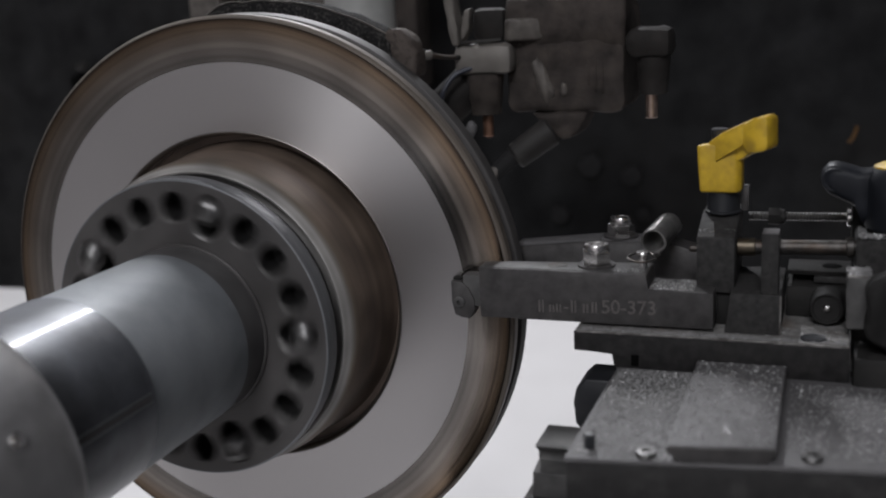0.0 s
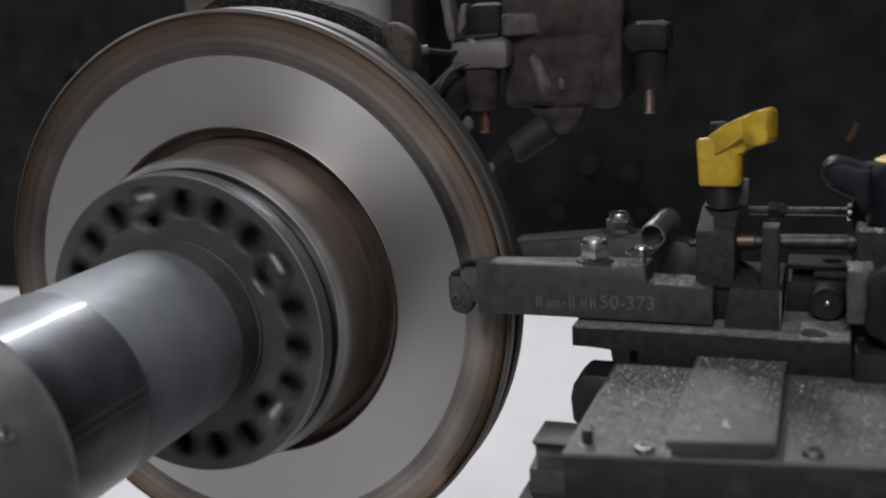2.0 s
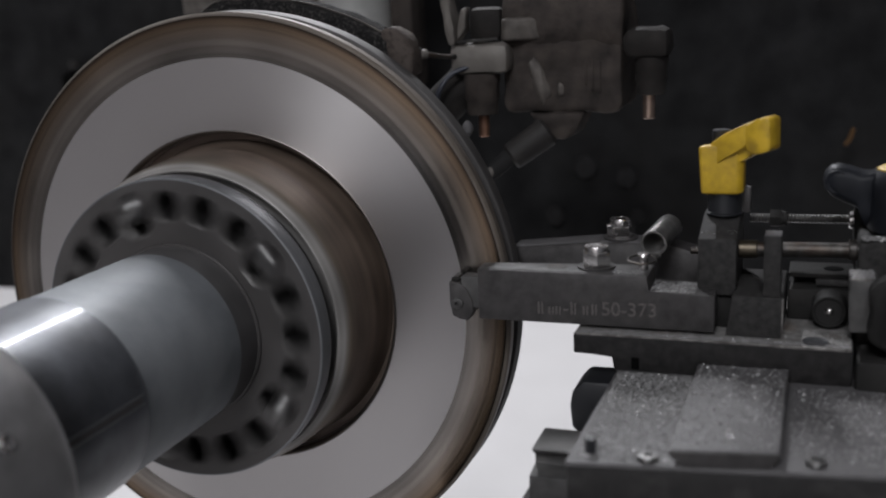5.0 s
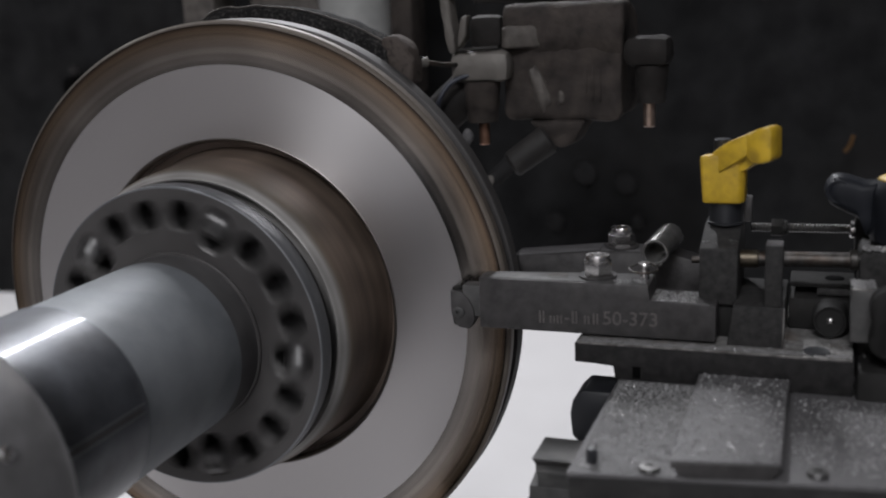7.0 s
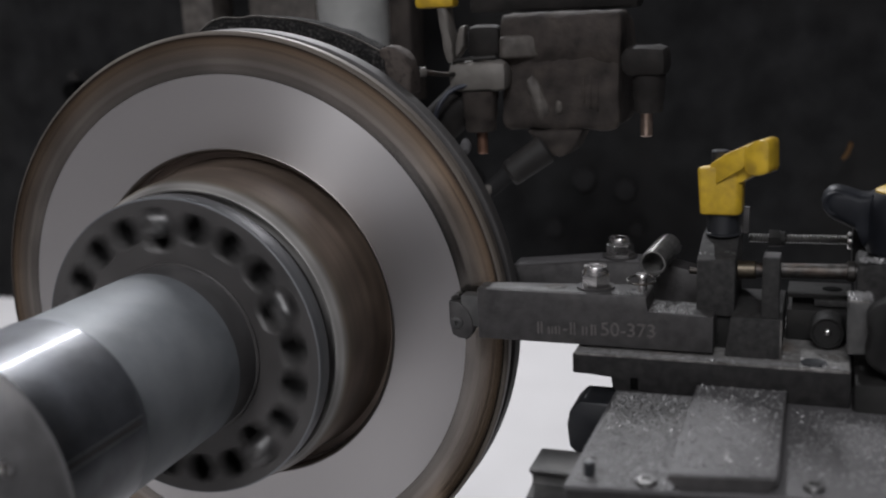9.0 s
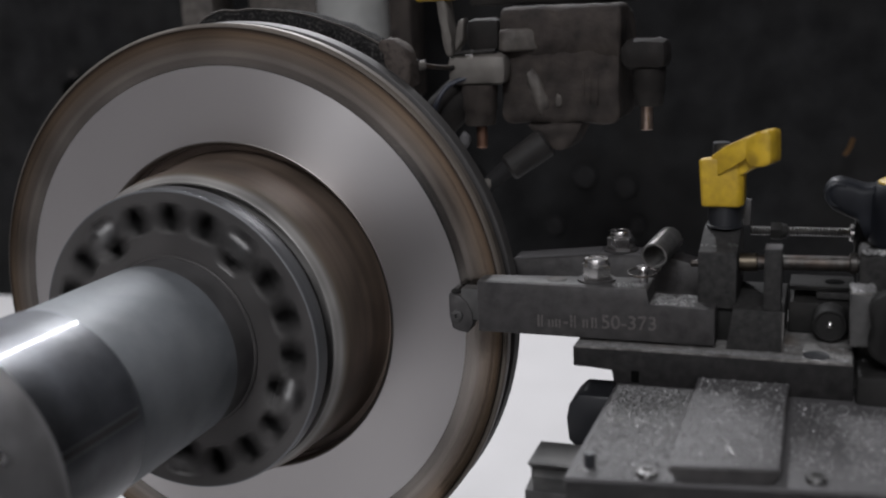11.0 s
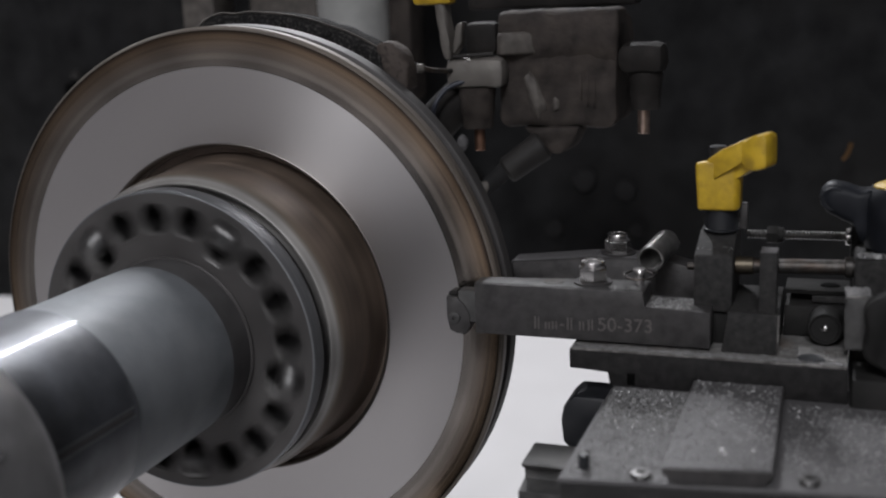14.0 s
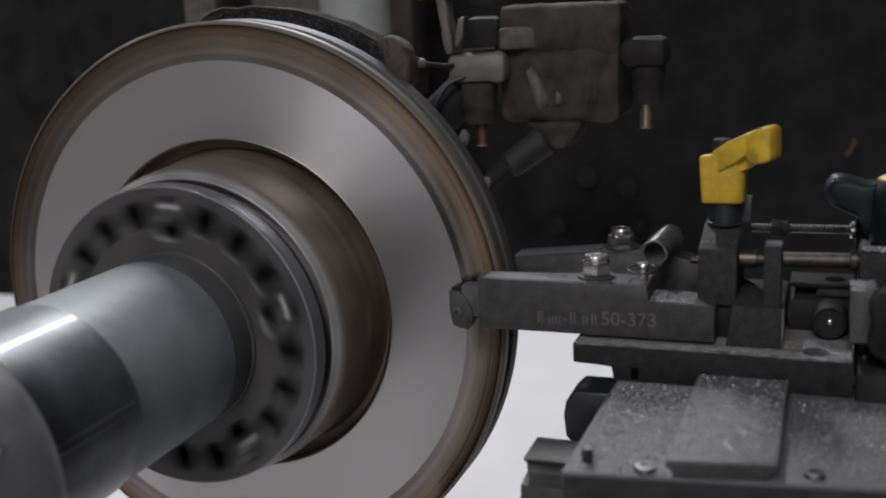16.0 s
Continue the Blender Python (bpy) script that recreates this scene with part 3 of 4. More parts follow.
# ---- the cutting head, which creeps outwards ----
def cutting_head():
    head = thing("cutting_head", (0.29, -0.05, -0.05), "black steel cutting head with twin tool arms and yellow lever", "cutting head")
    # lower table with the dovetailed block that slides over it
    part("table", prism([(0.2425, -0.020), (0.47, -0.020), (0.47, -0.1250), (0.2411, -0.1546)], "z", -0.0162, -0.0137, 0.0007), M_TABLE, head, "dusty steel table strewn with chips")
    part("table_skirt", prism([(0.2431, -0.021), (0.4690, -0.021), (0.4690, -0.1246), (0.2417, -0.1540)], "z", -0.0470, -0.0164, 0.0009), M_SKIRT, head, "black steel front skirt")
    gib = bmesh.new()
    top = [gib.verts.new((x, y, -0.0068)) for x, y in ((0.2835, -0.041), (0.3280, -0.041), (0.3283, -0.1422), (0.2840, -0.1490))]
    mid = [gib.verts.new((v.co.x, v.co.y, -0.0092)) for v in top]
    foot = [gib.verts.new((x, y, -0.0136)) for x, y in ((0.2890, -0.041), (0.3240, -0.041), (0.3242, -0.1433), (0.2901, -0.1492))]
    gib.faces.new(top)
    gib.faces.new(foot[::-1])
    for lo, hi in ((mid, top), (foot, mid)):
        for i in range(4):
            j = (i + 1) % 4
            gib.faces.new((lo[i], lo[j], hi[j], hi[i]))
    bmesh.ops.bevel(gib, geom=gib.edges[:], offset=0.0007, segments=2, affect="EDGES", profile=0.5)
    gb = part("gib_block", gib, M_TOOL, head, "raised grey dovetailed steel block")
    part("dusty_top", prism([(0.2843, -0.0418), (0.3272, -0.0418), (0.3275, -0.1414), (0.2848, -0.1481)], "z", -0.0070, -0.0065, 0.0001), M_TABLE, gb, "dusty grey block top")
    part("lower_ledge", box(0.2825, 0.3020, -0.1560, -0.1485, -0.0640, -0.0440, 0.0009), M_TOOLTOP, head, "small lower ledge")
    part("stud", rod((0.2500, -0.143, -0.0137), (0.2500, -0.143, -0.0070), 0.0024), M_BLACK, head, "short black stud")
    for x, y in ((0.2748, -0.1450), (0.3420, -0.1335)):
        s = turn(spin([(0, 0.0016), (0.0022, 0.0014), (0.0024, 0.0), (0.0042, 0.0), (0.0045, 0.0009), (0.0040, 0.0022), (0.0022, 0.0023)][::-1], 20), (x, y, -0.0137), (0, 0, 1))
        part("socket_screw", s, M_NUT, head, "shiny socket screw")
    # upper plate on its step
    plate = prism([(0.2196, -0.0058), (0.2407, -0.0058), (0.2407, -0.0138), (0.3570, -0.0138), (0.3570, 0.0050), (0.2196, 0.0050)], "y", -0.0400, 0.048, 0.0008)
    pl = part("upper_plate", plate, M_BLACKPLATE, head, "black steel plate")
    # Pale top over black sides: fall of light put into colour, plus rust stains.
    part("plate_top", box(0.2202, 0.3562, -0.0394, 0.0474, 0.0049, 0.0053, 0.0001), M_PLATE, pl, "rust-stained plate top with top light in its colour")
    for x0, x1, w in ((0.2210, 0.2440, 0.0006), (0.2440, 0.2910, 0.0004), (0.2910, 0.3210, 0.0007), (0.3210, 0.3560, 0.0012)):
        part("worn_edge", box(x0, x1, -0.0402, -0.0402 + w * 2, 0.0048 - w * 0.5, 0.0055, 0.0002), M_WORN, pl, "bare rubbed plate edge")
    # Flat black pieces paint the shade of a slot and a recess.
    part("slot", box(0.2500, 0.2540, -0.0408, -0.0398, -0.0122, -0.0062, 0.0002), M_VOID, pl, "black patch drawn as a square slot's shade")
    part("recess_shade", turn(spin([(0, 0.0003), (0.0050, 0.0003), (0.0062, 0.0006), (0.0064, 0.0)], 24), (0.3395, -0.031, 0.0054), (0, 0, 1)), M_BLACK, pl, "black disc drawn as a bolt recess's shade")
    # twin arms
    arm = prism([(0.1656, 0.0072), (0.2907, 0.0072), (0.2907, 0.0268), (0.2570, 0.0268), (0.2570, 0.0354), (0.1656, 0.0354)], "y", -0.0320, -0.0085, 0.0007)
    for v in arm.verts:
        if v.co.x < 0.20 and v.co.y > -0.02:
            v.co.y -= 0.0100
    fa = part("front_arm", arm, M_TOOL, head, "black oxide tool arm with engraved number")
    # Arm tops are thin sheets in a lighter grey than the sides.
    part("arm_top", prism([(0.1664, -0.0310), (0.2562, -0.0310), (0.2562, -0.0100), (0.1690, -0.0193), (0.1664, -0.0215)], "z", 0.0353, 0.0358, 0.0001), M_TOOLTOP, fa, "grey arm top, lighter than the sides")
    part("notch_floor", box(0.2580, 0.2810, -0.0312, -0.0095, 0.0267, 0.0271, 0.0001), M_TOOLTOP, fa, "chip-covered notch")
    part("rivet", turn(spin([(0.0055, 0), (0.0052, 0.0003), (0.0, 0.0006)], 24), (0.2075, -0.0220, 0.0358), (0, 0, 1)), M_ROD, fa, "flush steel rivet")
    rear = prism([(0.1660, 0.0100), (0.2907, 0.0072), (0.2907, 0.0268), (0.2570, 0.0354), (0.2180, 0.0354), (0.1660, 0.0300)], "y", 0.0370, 0.0560, 0.0007)
    ra = part("rear_arm", rear, M_TOOL, head, "black oxide rear tool arm")
    part("arm_top", prism([(0.1662, 0.0302), (0.2178, 0.0356), (0.2178, 0.0361), (0.1662, 0.0307)], "y", 0.0376, 0.0554, 0.0001), M_TABLE, ra, "grey arm top, lighter than the sides")
    part("arm_top", box(0.2182, 0.2562, 0.0376, 0.0554, 0.0354, 0.0361, 0.0001), M_TABLE, ra, "grey arm top, lighter than the sides")
    part("cutter", box(0.149, 0.1655, 0.0340, 0.0440, 0.0100, 0.0270, 0.001), M_TOOL, ra, "black cutter holder")
    # cutter at the front face
    cut = prism([(0.1437, 0.0228), (0.1440, 0.0100), (0.1452, 0.0030), (0.1490, 0.0012), (0.1545, 0.0006), (0.1575, 0.0060), (0.1572, 0.0120), (0.1545, 0.0180), (0.1500, 0.0222)], "y", -0.0170, -0.0070, 0.0008)
    cu = part("cutter", cut, M_TOOL, head, "black cutter plate with a central screw")
    part("cutter_screw", turn(spin([(0.0034, 0), (0.0034, 0.0012), (0.0024, 0.0016), (0.0012, 0.0016), (0.0009, 0.0002), (0, 0.0002)], 18), (0.1485, -0.0170, 0.0105), (0, -1, 0)), M_TOOLTOP, cu, "small dark screw")
    part("cutter_tip", prism([(0.1432, 0.0205), (0.1436, 0.0235), (0.1470, 0.0240), (0.1470, 0.0205)], "y", -0.0100, -0.0006, 0.0002), M_ROD, cu, "carbide tip against the disc")
    part("cutter_seat", box(0.1505, 0.1660, -0.0160, -0.0060, 0.0080, 0.0260, 0.0009), M_TOOLTOP, head, "worn tool seat")
    part("seat_screw", turn(spin([(0.0030, 0), (0.0030, 0.0013), (0.0018, 0.0016), (0, 0.0006)], 16), (0.1468, -0.0120, 0.0226), (0, 0, 1)), M_DULLBLACK, head, "small dark screw")
    # lock nuts with washers
    for x, y, z in ((0.2283, -0.0200, 0.0358), (0.2292, 0.0465, 0.0361)):
        n = part("lock_nut", hexnut((x, y, z + 0.0011), (0, 0, 1), 0.0138, 0.0108, 0.25 if y < 0 else 0.8), M_ZINC, head, "bright zinc-plated lock nut")
        part("washer", ring((x, y, z), (0, 0, 1), 0.005, 0.0050, 0.0011), M_TOOL, n, "dark washer")
        part("stud_end", rod((x, y, z + 0.009), (x, y, z + 0.0118), 0.0036, 18), M_ZINC, n)
    # spring from arm to arm
    coil = []
    a, b = Vector((0.2550, 0.0020, 0.0445)), Vector((0.2585, 0.0390, 0.0460))
    turns, per = 13, 16
    for i in range(turns * per + 1):
        t = 2 * math.pi * i / per
        p = a.lerp(b, i / (turns * per))
        coil.append(p + Vector((0.0064 * math.cos(t), 0, 0.0064 * math.sin(t))))
    bm = bmesh.new()
    rows = []
    for i, p in enumerate(coil):
        t = 2 * math.pi * i / per
        u = Vector((math.cos(t), 0, math.sin(t)))
        rows.append([bm.verts.new(p + 0.00092 * (u * math.cos(q) + Vector((0, 1, 0)) * math.sin(q))) for q in (0, 1.05, 2.09, 3.14, 4.19, 5.24)])
    for p, q in zip(rows, rows[1:]):
        for k in range(6):
            bm.faces.new((p[k], p[(k + 1) % 6], q[(k + 1) % 6], q[k]))
    sp = part("spring", bm, M_SPRING, head, "tight steel return spring", 60)
    loop = [(0.2525 + 0.0074 * math.cos(q), -0.0195 + 0.0074 * math.sin(q), 0.0410 + 0.0006 * math.sin(q)) for q in [0.5 + 2 * math.pi * i / 10 for i in range(10)]]
    part("spring_hook", hose([(0.2590, -0.0030, 0.0396), (0.2600, -0.0090, 0.0404)] + loop, 0.0006), M_ROD, sp, "bent wire hook round its post")
    part("spring_post", rod((0.2531, -0.0205, 0.0356), (0.2531, -0.0205, 0.0440), 0.0024), M_ZINC, head, "small bright post")
    part("post_cap", turn(spin([(0, 0.0016), (0.0034, 0.0012), (0.0038, 0.0002), (0.0036, 0), (0, 0)], 18), (0.2531, -0.0205, 0.0434), (0, 0, 1)), M_ZINC, head)
    # clamp block with the lever
    blk = prism([(-0.0200, 0.0236), (-0.0200, 0.0530), (0.0080, 0.0610), (0.0280, 0.0610), (0.0280, 0.0236)], "x", 0.2807, 0.3000, 0.0011)
    part("clamp_block", blk, M_CLAMP, head, "dark steel clamp block")
    # Near-black colour puts the shade of the gap behind the arm on this foot.
    part("clamp_foot", box(0.2810, 0.2985, -0.0165, 0.0340, 0.0054, 0.0234, 0.0008), M_DULLBLACK, head)
    part("lever_neck", turn(spin([(0, 0), (0.0093, 0), (0.0093, 0.0009), (0.0086, 0.0013), (0.0086, 0.014), (0, 0.014)], 32), (0.2914, 0.0080, 0.0610), (0, 0, 1)), M_BLACK, head, "black lever neck")
    part("neck_key", box(0.3003, 0.3045, 0.010, 0.016, 0.0611, 0.0745, 0.0006), M_TOOL, head)
    lever = thing_part("lever", (0.2914, 0.006, 0.08), head, "yellow plastic clamp lever, scuffed")
    hub = bmesh.new()
    low = [hub.verts.new((x, y, 0.0730)) for x, y in ((0.2802, -0.0035), (0.2990, -0.0035), (0.3014, 0.0000), (0.3014, 0.0150), (0.2802, 0.0160))]
    high = [hub.verts.new((x, y, z)) for x, y, z in ((0.2786, -0.0035, 0.0982), (0.2990, -0.0035, 0.1000), (0.3014, 0.0000, 0.1000), (0.3014, 0.0150, 0.0985), (0.2788, 0.0120, 0.0965))]
    hub.faces.new(low[::-1])
    hub.faces.new(high)
    for i in range(5):
        j = (i + 1) % 5
        hub.faces.new((low[i], low[j], high[j], high[i]))
    bmesh.ops.bevel(hub, geom=hub.edges[:], offset=0.0016, segments=3, affect="EDGES", profile=0.5)
    part("lever_hub", hub, M_YELLOW, lever)
    swing = Matrix.Translation((0.2930, 0.0045, 0)) @ Matrix.Rotation(radians(-20), 4, "Z")
    for name, side, y0, y1, round_by in (
        ("lever_bar", [(-0.0058, 0.0995), (0.0026, 0.1054), (0.0150, 0.1112), (0.0152, 0.1010), (0.0118, 0.0994), (-0.0040, 0.0872)], -0.0092, 0.0040, 0.0009),
        ("lever_web", [(-0.0070, 0.0980), (0.0030, 0.1030), (0.0165, 0.1060), (0.0172, 0.0952), (0.0106, 0.0912), (0.0040, 0.0872), (-0.0061, 0.0850)], -0.0050, 0.0060, 0.0009),
        ("lever_grip", [(0.0128, 0.1102), (0.0195, 0.1132), (0.0222, 0.1140), (0.0250, 0.1138), (0.0262, 0.1122), (0.0266, 0.0984), (0.0250, 0.0966), (0.0195, 0.0951), (0.0150, 0.0957), (0.0128, 0.0990)], -0.0097, 0.0050, 0.0018)):
        bm = prism(side, "y", y0, y1, round_by)
        bmesh.ops.transform(bm, matrix=swing, verts=bm.verts)
        part(name, bm, M_YELLOW, lever, sharp=40)
    part("lever_screw", rod((0.2885, 0.0140, 0.0940), (0.2885, 0.0140, 0.1046), 0.0046, 20), M_BLACK, lever, "black lever screw")
    part("clamp_pin", rod((0.2735, 0.0100, 0.0395), (0.2812, 0.0100, 0.0395), 0.0020, 16), M_ROD, head, "short bare steel pin")
    # adjusting rods, post and stops
    part("guide_post", box(0.3137, 0.3222, -0.0300, -0.0180, 0.0268, 0.0580, 0.0008), M_CLAMP, head, "black steel guide post")
    part("guide_foot", prism([(0.2960, 0.0052), (0.3236, 0.0052), (0.3236, 0.0267), (0.2990, 0.0267)], "y", -0.0300, 0.0250, 0.0008), M_CLAMP, head, "worn steel foot")
    part("worn_edge", box(0.3230, 0.3239, -0.0302, -0.0290, 0.0060, 0.0262, 0.0003), M_WORN, head, "bare rubbed foot edge")
    part("screw_rod", threaded((0.3030, 0.0300, 0.0540), (0.3570, 0.0300, 0.0545), 0.0026, 34), M_SPRING, head, "threaded steel rod")
    part("rod_nut", hexnut((0.3135, 0.0300, 0.0541), (1, 0, 0), 0.0088, 0.0085, 0.2), M_DULLBLACK, head)
    part("guide_rod", rod((0.2990, -0.0060, 0.0452), (0.3780, -0.0060, 0.0470), 0.0038), M_ROD, head, "worn round guide rod")
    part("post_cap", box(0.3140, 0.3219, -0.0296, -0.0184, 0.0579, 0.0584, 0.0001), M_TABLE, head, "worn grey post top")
    part("rod_collar", rod((0.3000, -0.0060, 0.0452), (0.3095, -0.0060, 0.0454), 0.0047), M_BRASS, head, "dull brass collar")
    part("rod_collar", rod((0.3535, -0.0060, 0.0466), (0.3575, -0.0060, 0.0467), 0.0052), M_ROD, head)
    part("rod_collar", rod((0.3535, 0.0300, 0.0544), (0.3562, 0.0300, 0.0545), 0.0048), M_ZINC, head)
    part("inner_plate", box(0.3245, 0.3568, 0.0110, 0.0360, 0.0268, 0.0290, 0.0005), M_DULLBLACK, head, "steel strip with a slotted hole")
    # Flat black disc paints the shade of a hole; the strip is solid.
    part("strip_hole_shade", turn(spin([(0, 0.0003), (0.0046, 0.0003), (0.0052, 0)], 20), (0.3470, 0.0225, 0.0291), (0, 0, 1)), M_VOID, head, "black disc drawn as a round hole's shade")
    part("feed_stop", box(0.3382, 0.3560, 0.0085, 0.0125, 0.0232, 0.0267, 0.0006), M_CLAMP, head, "small ribbed steel stop")
    part("feed_housing", box(0.3245, 0.3566, 0.004, 0.034, 0.0056, 0.0222, 0.001), M_DULLBLACK, head, "black feed housing")
    boss = part("round_boss", turn(spin([(0, 0.0006), (0.0066, 0.0006), (0.0070, 0.0), (0.0082, 0.0), (0.0085, 0.0006), (0.0085, 0.0140)], 40), (0.3452, -0.0110, 0.0150), (0, 1, 0)), M_DULLBLACK, head, "round black boss", 40)
    part("boss_rim", turn(spin([(0.0070, 0.0002), (0.0073, -0.0005), (0.0080, -0.0005), (0.0083, 0.0002)], 40), (0.3452, -0.0110, 0.0150), (0, 1, 0)), M_DULLBLACK, boss, "rubbed boss rim", 50)
    part("boss_screw", turn(spin([(0, -0.0016), (0.0014, -0.0012), (0.0021, 0.0), (0.0021, 0.0010)], 20), (0.3454, -0.0108, 0.0154), (0, 1, 0)), M_ZINC, boss, "small bright screw head", 50)
    part("side_bracket", prism([(0.3578, -0.0300), (0.47, -0.0300), (0.47, 0.0535), (0.3640, 0.0520), (0.3586, 0.0512), (0.3578, 0.0480)], "y", -0.0120, 0.0270, 0.0014), M_CLAMP, head, "black cast side bracket")
    part("rod_flange", prism([(0.3562, 0.0300), (0.3640, 0.0300), (0.3640, 0.0640), (0.3590, 0.0668), (0.3562, 0.0640)], "y", 0.0272, 0.0480, 0.0012), M_DULLBLACK, head, "black upright flange round the rods")
    part("wing_handle", prism([(0.3540, 0.0300), (0.3540, 0.0378), (0.3660, 0.0386), (0.3700, 0.0300), (0.3622, 0.0262), (0.3632, 0.0190), (0.3672, 0.0140), (0.3655, 0.0112), (0.3546, 0.0106)], "y", -0.0300, -0.0125, 0.0011), M_TOOLTOP, head, "worn steel wing with chips on top")
    part("worn_edge", box(0.3545, 0.3640, -0.0302, -0.0285, 0.0372, 0.0384, 0.0004), M_WORN, head, "bare rubbed wing edge")
    wheel = bmesh.new()
    rings = []
    for y, k in ((-0.0318, 0.93), (-0.0330, 1.0), (-0.0430, 1.0), (-0.0445, 0.93)):
        rings.append([wheel.verts.new((0.3885 + k * (0.0262 + 0.0016 * math.cos(7 * a)) * math.cos(a), y, 0.0245 + k * (0.0262 + 0.0016 * math.cos(7 * a)) * math.sin(a))) for a in [2 * math.pi * i / 84 for i in range(84)]])
    for p, q in zip(rings, rings[1:]):
        for i in range(84):
            wheel.faces.new((p[i], p[(i + 1) % 84], q[(i + 1) % 84], q[i]))
    wheel.faces.new(rings[0])
    wheel.faces.new(rings[-1])
    part("feed_wheel", wheel, M_DULLBLACK, head, "black lobed feed hand wheel", 40)
    part("wheel_shaft", rod((0.3885, -0.0325, 0.0245), (0.3885, -0.0100, 0.0245), 0.006), M_DULLBLACK, head)
    part("side_gear", box(0.3580, 0.47, -0.0440, -0.0125, -0.0300, 0.0010, 0.003), M_DULLBLACK, head)
    knob = thing_part("hand_knob", (0.37, 0.02, 0.07), head, "navy plastic lobed knob with yellow cap")
    outline = [(0.3397, 0.0796), (0.3408, 0.0838), (0.3436, 0.0868), (0.3470, 0.0877), (0.3520, 0.0868), (0.3600, 0.0842), (0.3680, 0.0845), (0.3680, 0.0560), (0.3612, 0.0554), (0.3598, 0.0625), (0.3560, 0.0655), (0.3500, 0.0682), (0.3440, 0.0712), (0.3408, 0.0752)]
    lobe = bmesh.new()
    rings = [[lobe.verts.new((0.3535 + (x - 0.3535) * k, y, 0.0760 + (z - 0.0760) * k)) for x, z in outline] for y, k in ((0.0030, 0.45), (0.0034, 0.62), (0.0044, 0.78), (0.0060, 0.90), (0.0082, 0.97), (0.0110, 1.0), (0.0150, 0.98), (0.0180, 0.90), (0.0200, 0.70))]
    for p, q in zip(rings, rings[1:]):
        for i in range(len(p)):
            lobe.faces.new((p[i], p[(i + 1) % len(p)], q[(i + 1) % len(p)], q[i]))
    lobe.faces.new(rings[0])
    lobe.faces.new(rings[-1])
    bmesh.ops.subdivide_edges(lobe, edges=lobe.edges[:], cuts=1, use_grid_fill=True, smooth=0.6)
    part("knob_lobe", lobe, M_BLUEBLACK, knob, sharp=80)
    part("lobe_hollow", turn(spin([(0.0062, 0.0012), (0.0060, 0.0), (0.0052, -0.0002), (0.0040, 0.0006), (0.0, 0.0012)], 32), (0.3466, 0.0036, 0.0792), (0, 1, 0)), M_BLUEBLACK, knob, "shallow finger hollow", 60)
    part("knob_body", turn(spin([(0, 0), (0.017, 0), (0.0185, 0.004), (0.0185, 0.026), (0.015, 0.031), (0, 0.032)], 40), (0.3795, 0.0120, 0.0538), (0, 0, 1)), M_BLUEBLACK, knob, sharp=50)
    part("knob_lobe", blob((0.4040, 0.0120, 0.0765), (0.0160, 0.0085, 0.0112), 0.06, 5), M_BLUEBLACK, knob, sharp=80)
    part("knob_cap", turn(spin([(0.0112, 0), (0.0109, 0.0018), (0.0075, 0.0034), (0, 0.0040)], 32), (0.3765, 0.0120, 0.0838), (0, 0, 1)), M_YELLOW, knob, "yellow knob cap")
    # engraving: plain bars for the maker's mark, then the part number
    xs = (0.1972, 0.2030, 0.2068, 0.2112, 0.2150, 0.2215, 0.2262)
    for i, x in enumerate(xs):
        h = (0.0066, 0.0040, 0.0044, 0.0010, 0.0066, 0.0046, 0.0058)[i]
        z = 0.0120 + 0.0020 * (x - 0.1972) / 0.06 + (0.0020 if i == 3 else 0)
        x = x + 0.0016
        part("mark_bar", box(x, x + (0.0010 if i != 3 else 0.0024), -0.03225, -0.0319, z, z + h, 0), M_MARK, fa)
        if i != 3:
            part("mark_bar", box(x + 0.0020, x + 0.0028, -0.03225, -0.0319, z, z + h, 0), M_MARK, fa)
    txt = bpy.data.curves.new("part_number", "FONT")
    txt.body, txt.size, txt.extrude = "50-373", 0.0104, 0.0002
    txt.materials.append(M_MARK)
    ob = new("part_number", txt)
    ob.parent = fa
    ob.location = Vector((0.2328, -0.0321, 0.0131)) - base_of(fa)
    ob.rotation_euler = (radians(90), radians(-1.2), 0)
    tagged(ob, "engraved part number")
    return head


def threaded(start, end, r, turns):
    d = (Vector(end) - Vector(start)).length
    prof = [(0, 0)]
    for i in range(turns):
        prof += [(r * 0.82, d * i / turns), (r, d * (i + 0.5) / turns)]
    prof += [(r * 0.82, d), (0, d)]
    return turn(spin(prof, 14), start, Vector(end) - Vector(start))


def cast(bm, amount=0.0012, size=0.012, cuts=5):
    """Uneven, sand-cast skin."""
    bmesh.ops.triangulate(bm, faces=[f for f in bm.faces if len(f.verts) > 4])
    for _ in range(cuts):
        long = [e for e in bm.edges if e.calc_length() > 0.006]
        if not long:
            break
        bmesh.ops.subdivide_edges(bm, edges=long, cuts=1, use_grid_fill=True)
        bmesh.ops.triangulate(bm, faces=[f for f in bm.faces if len(f.verts) > 4])
    bm.normal_update()
    moves = [(v, v.normal * (amount * noise.noise(v.co / size) + 0.5 * amount * noise.noise(v.co / (size * 0.35)))) for v in bm.verts]
    for v, d in moves:
        v.co += d
    return bm


def thing_part(name, base, parent, label):
    """A part that carries sub-parts."""
    ob = new(name)
    ob.empty_display_size = 0.01
    ob.parent = parent
    rel = Vector(base) - base_of(parent)
    ob.location = rel
    ob["base"] = list(rel)
    return tagged(ob, label)


HEAD = cutting_head()


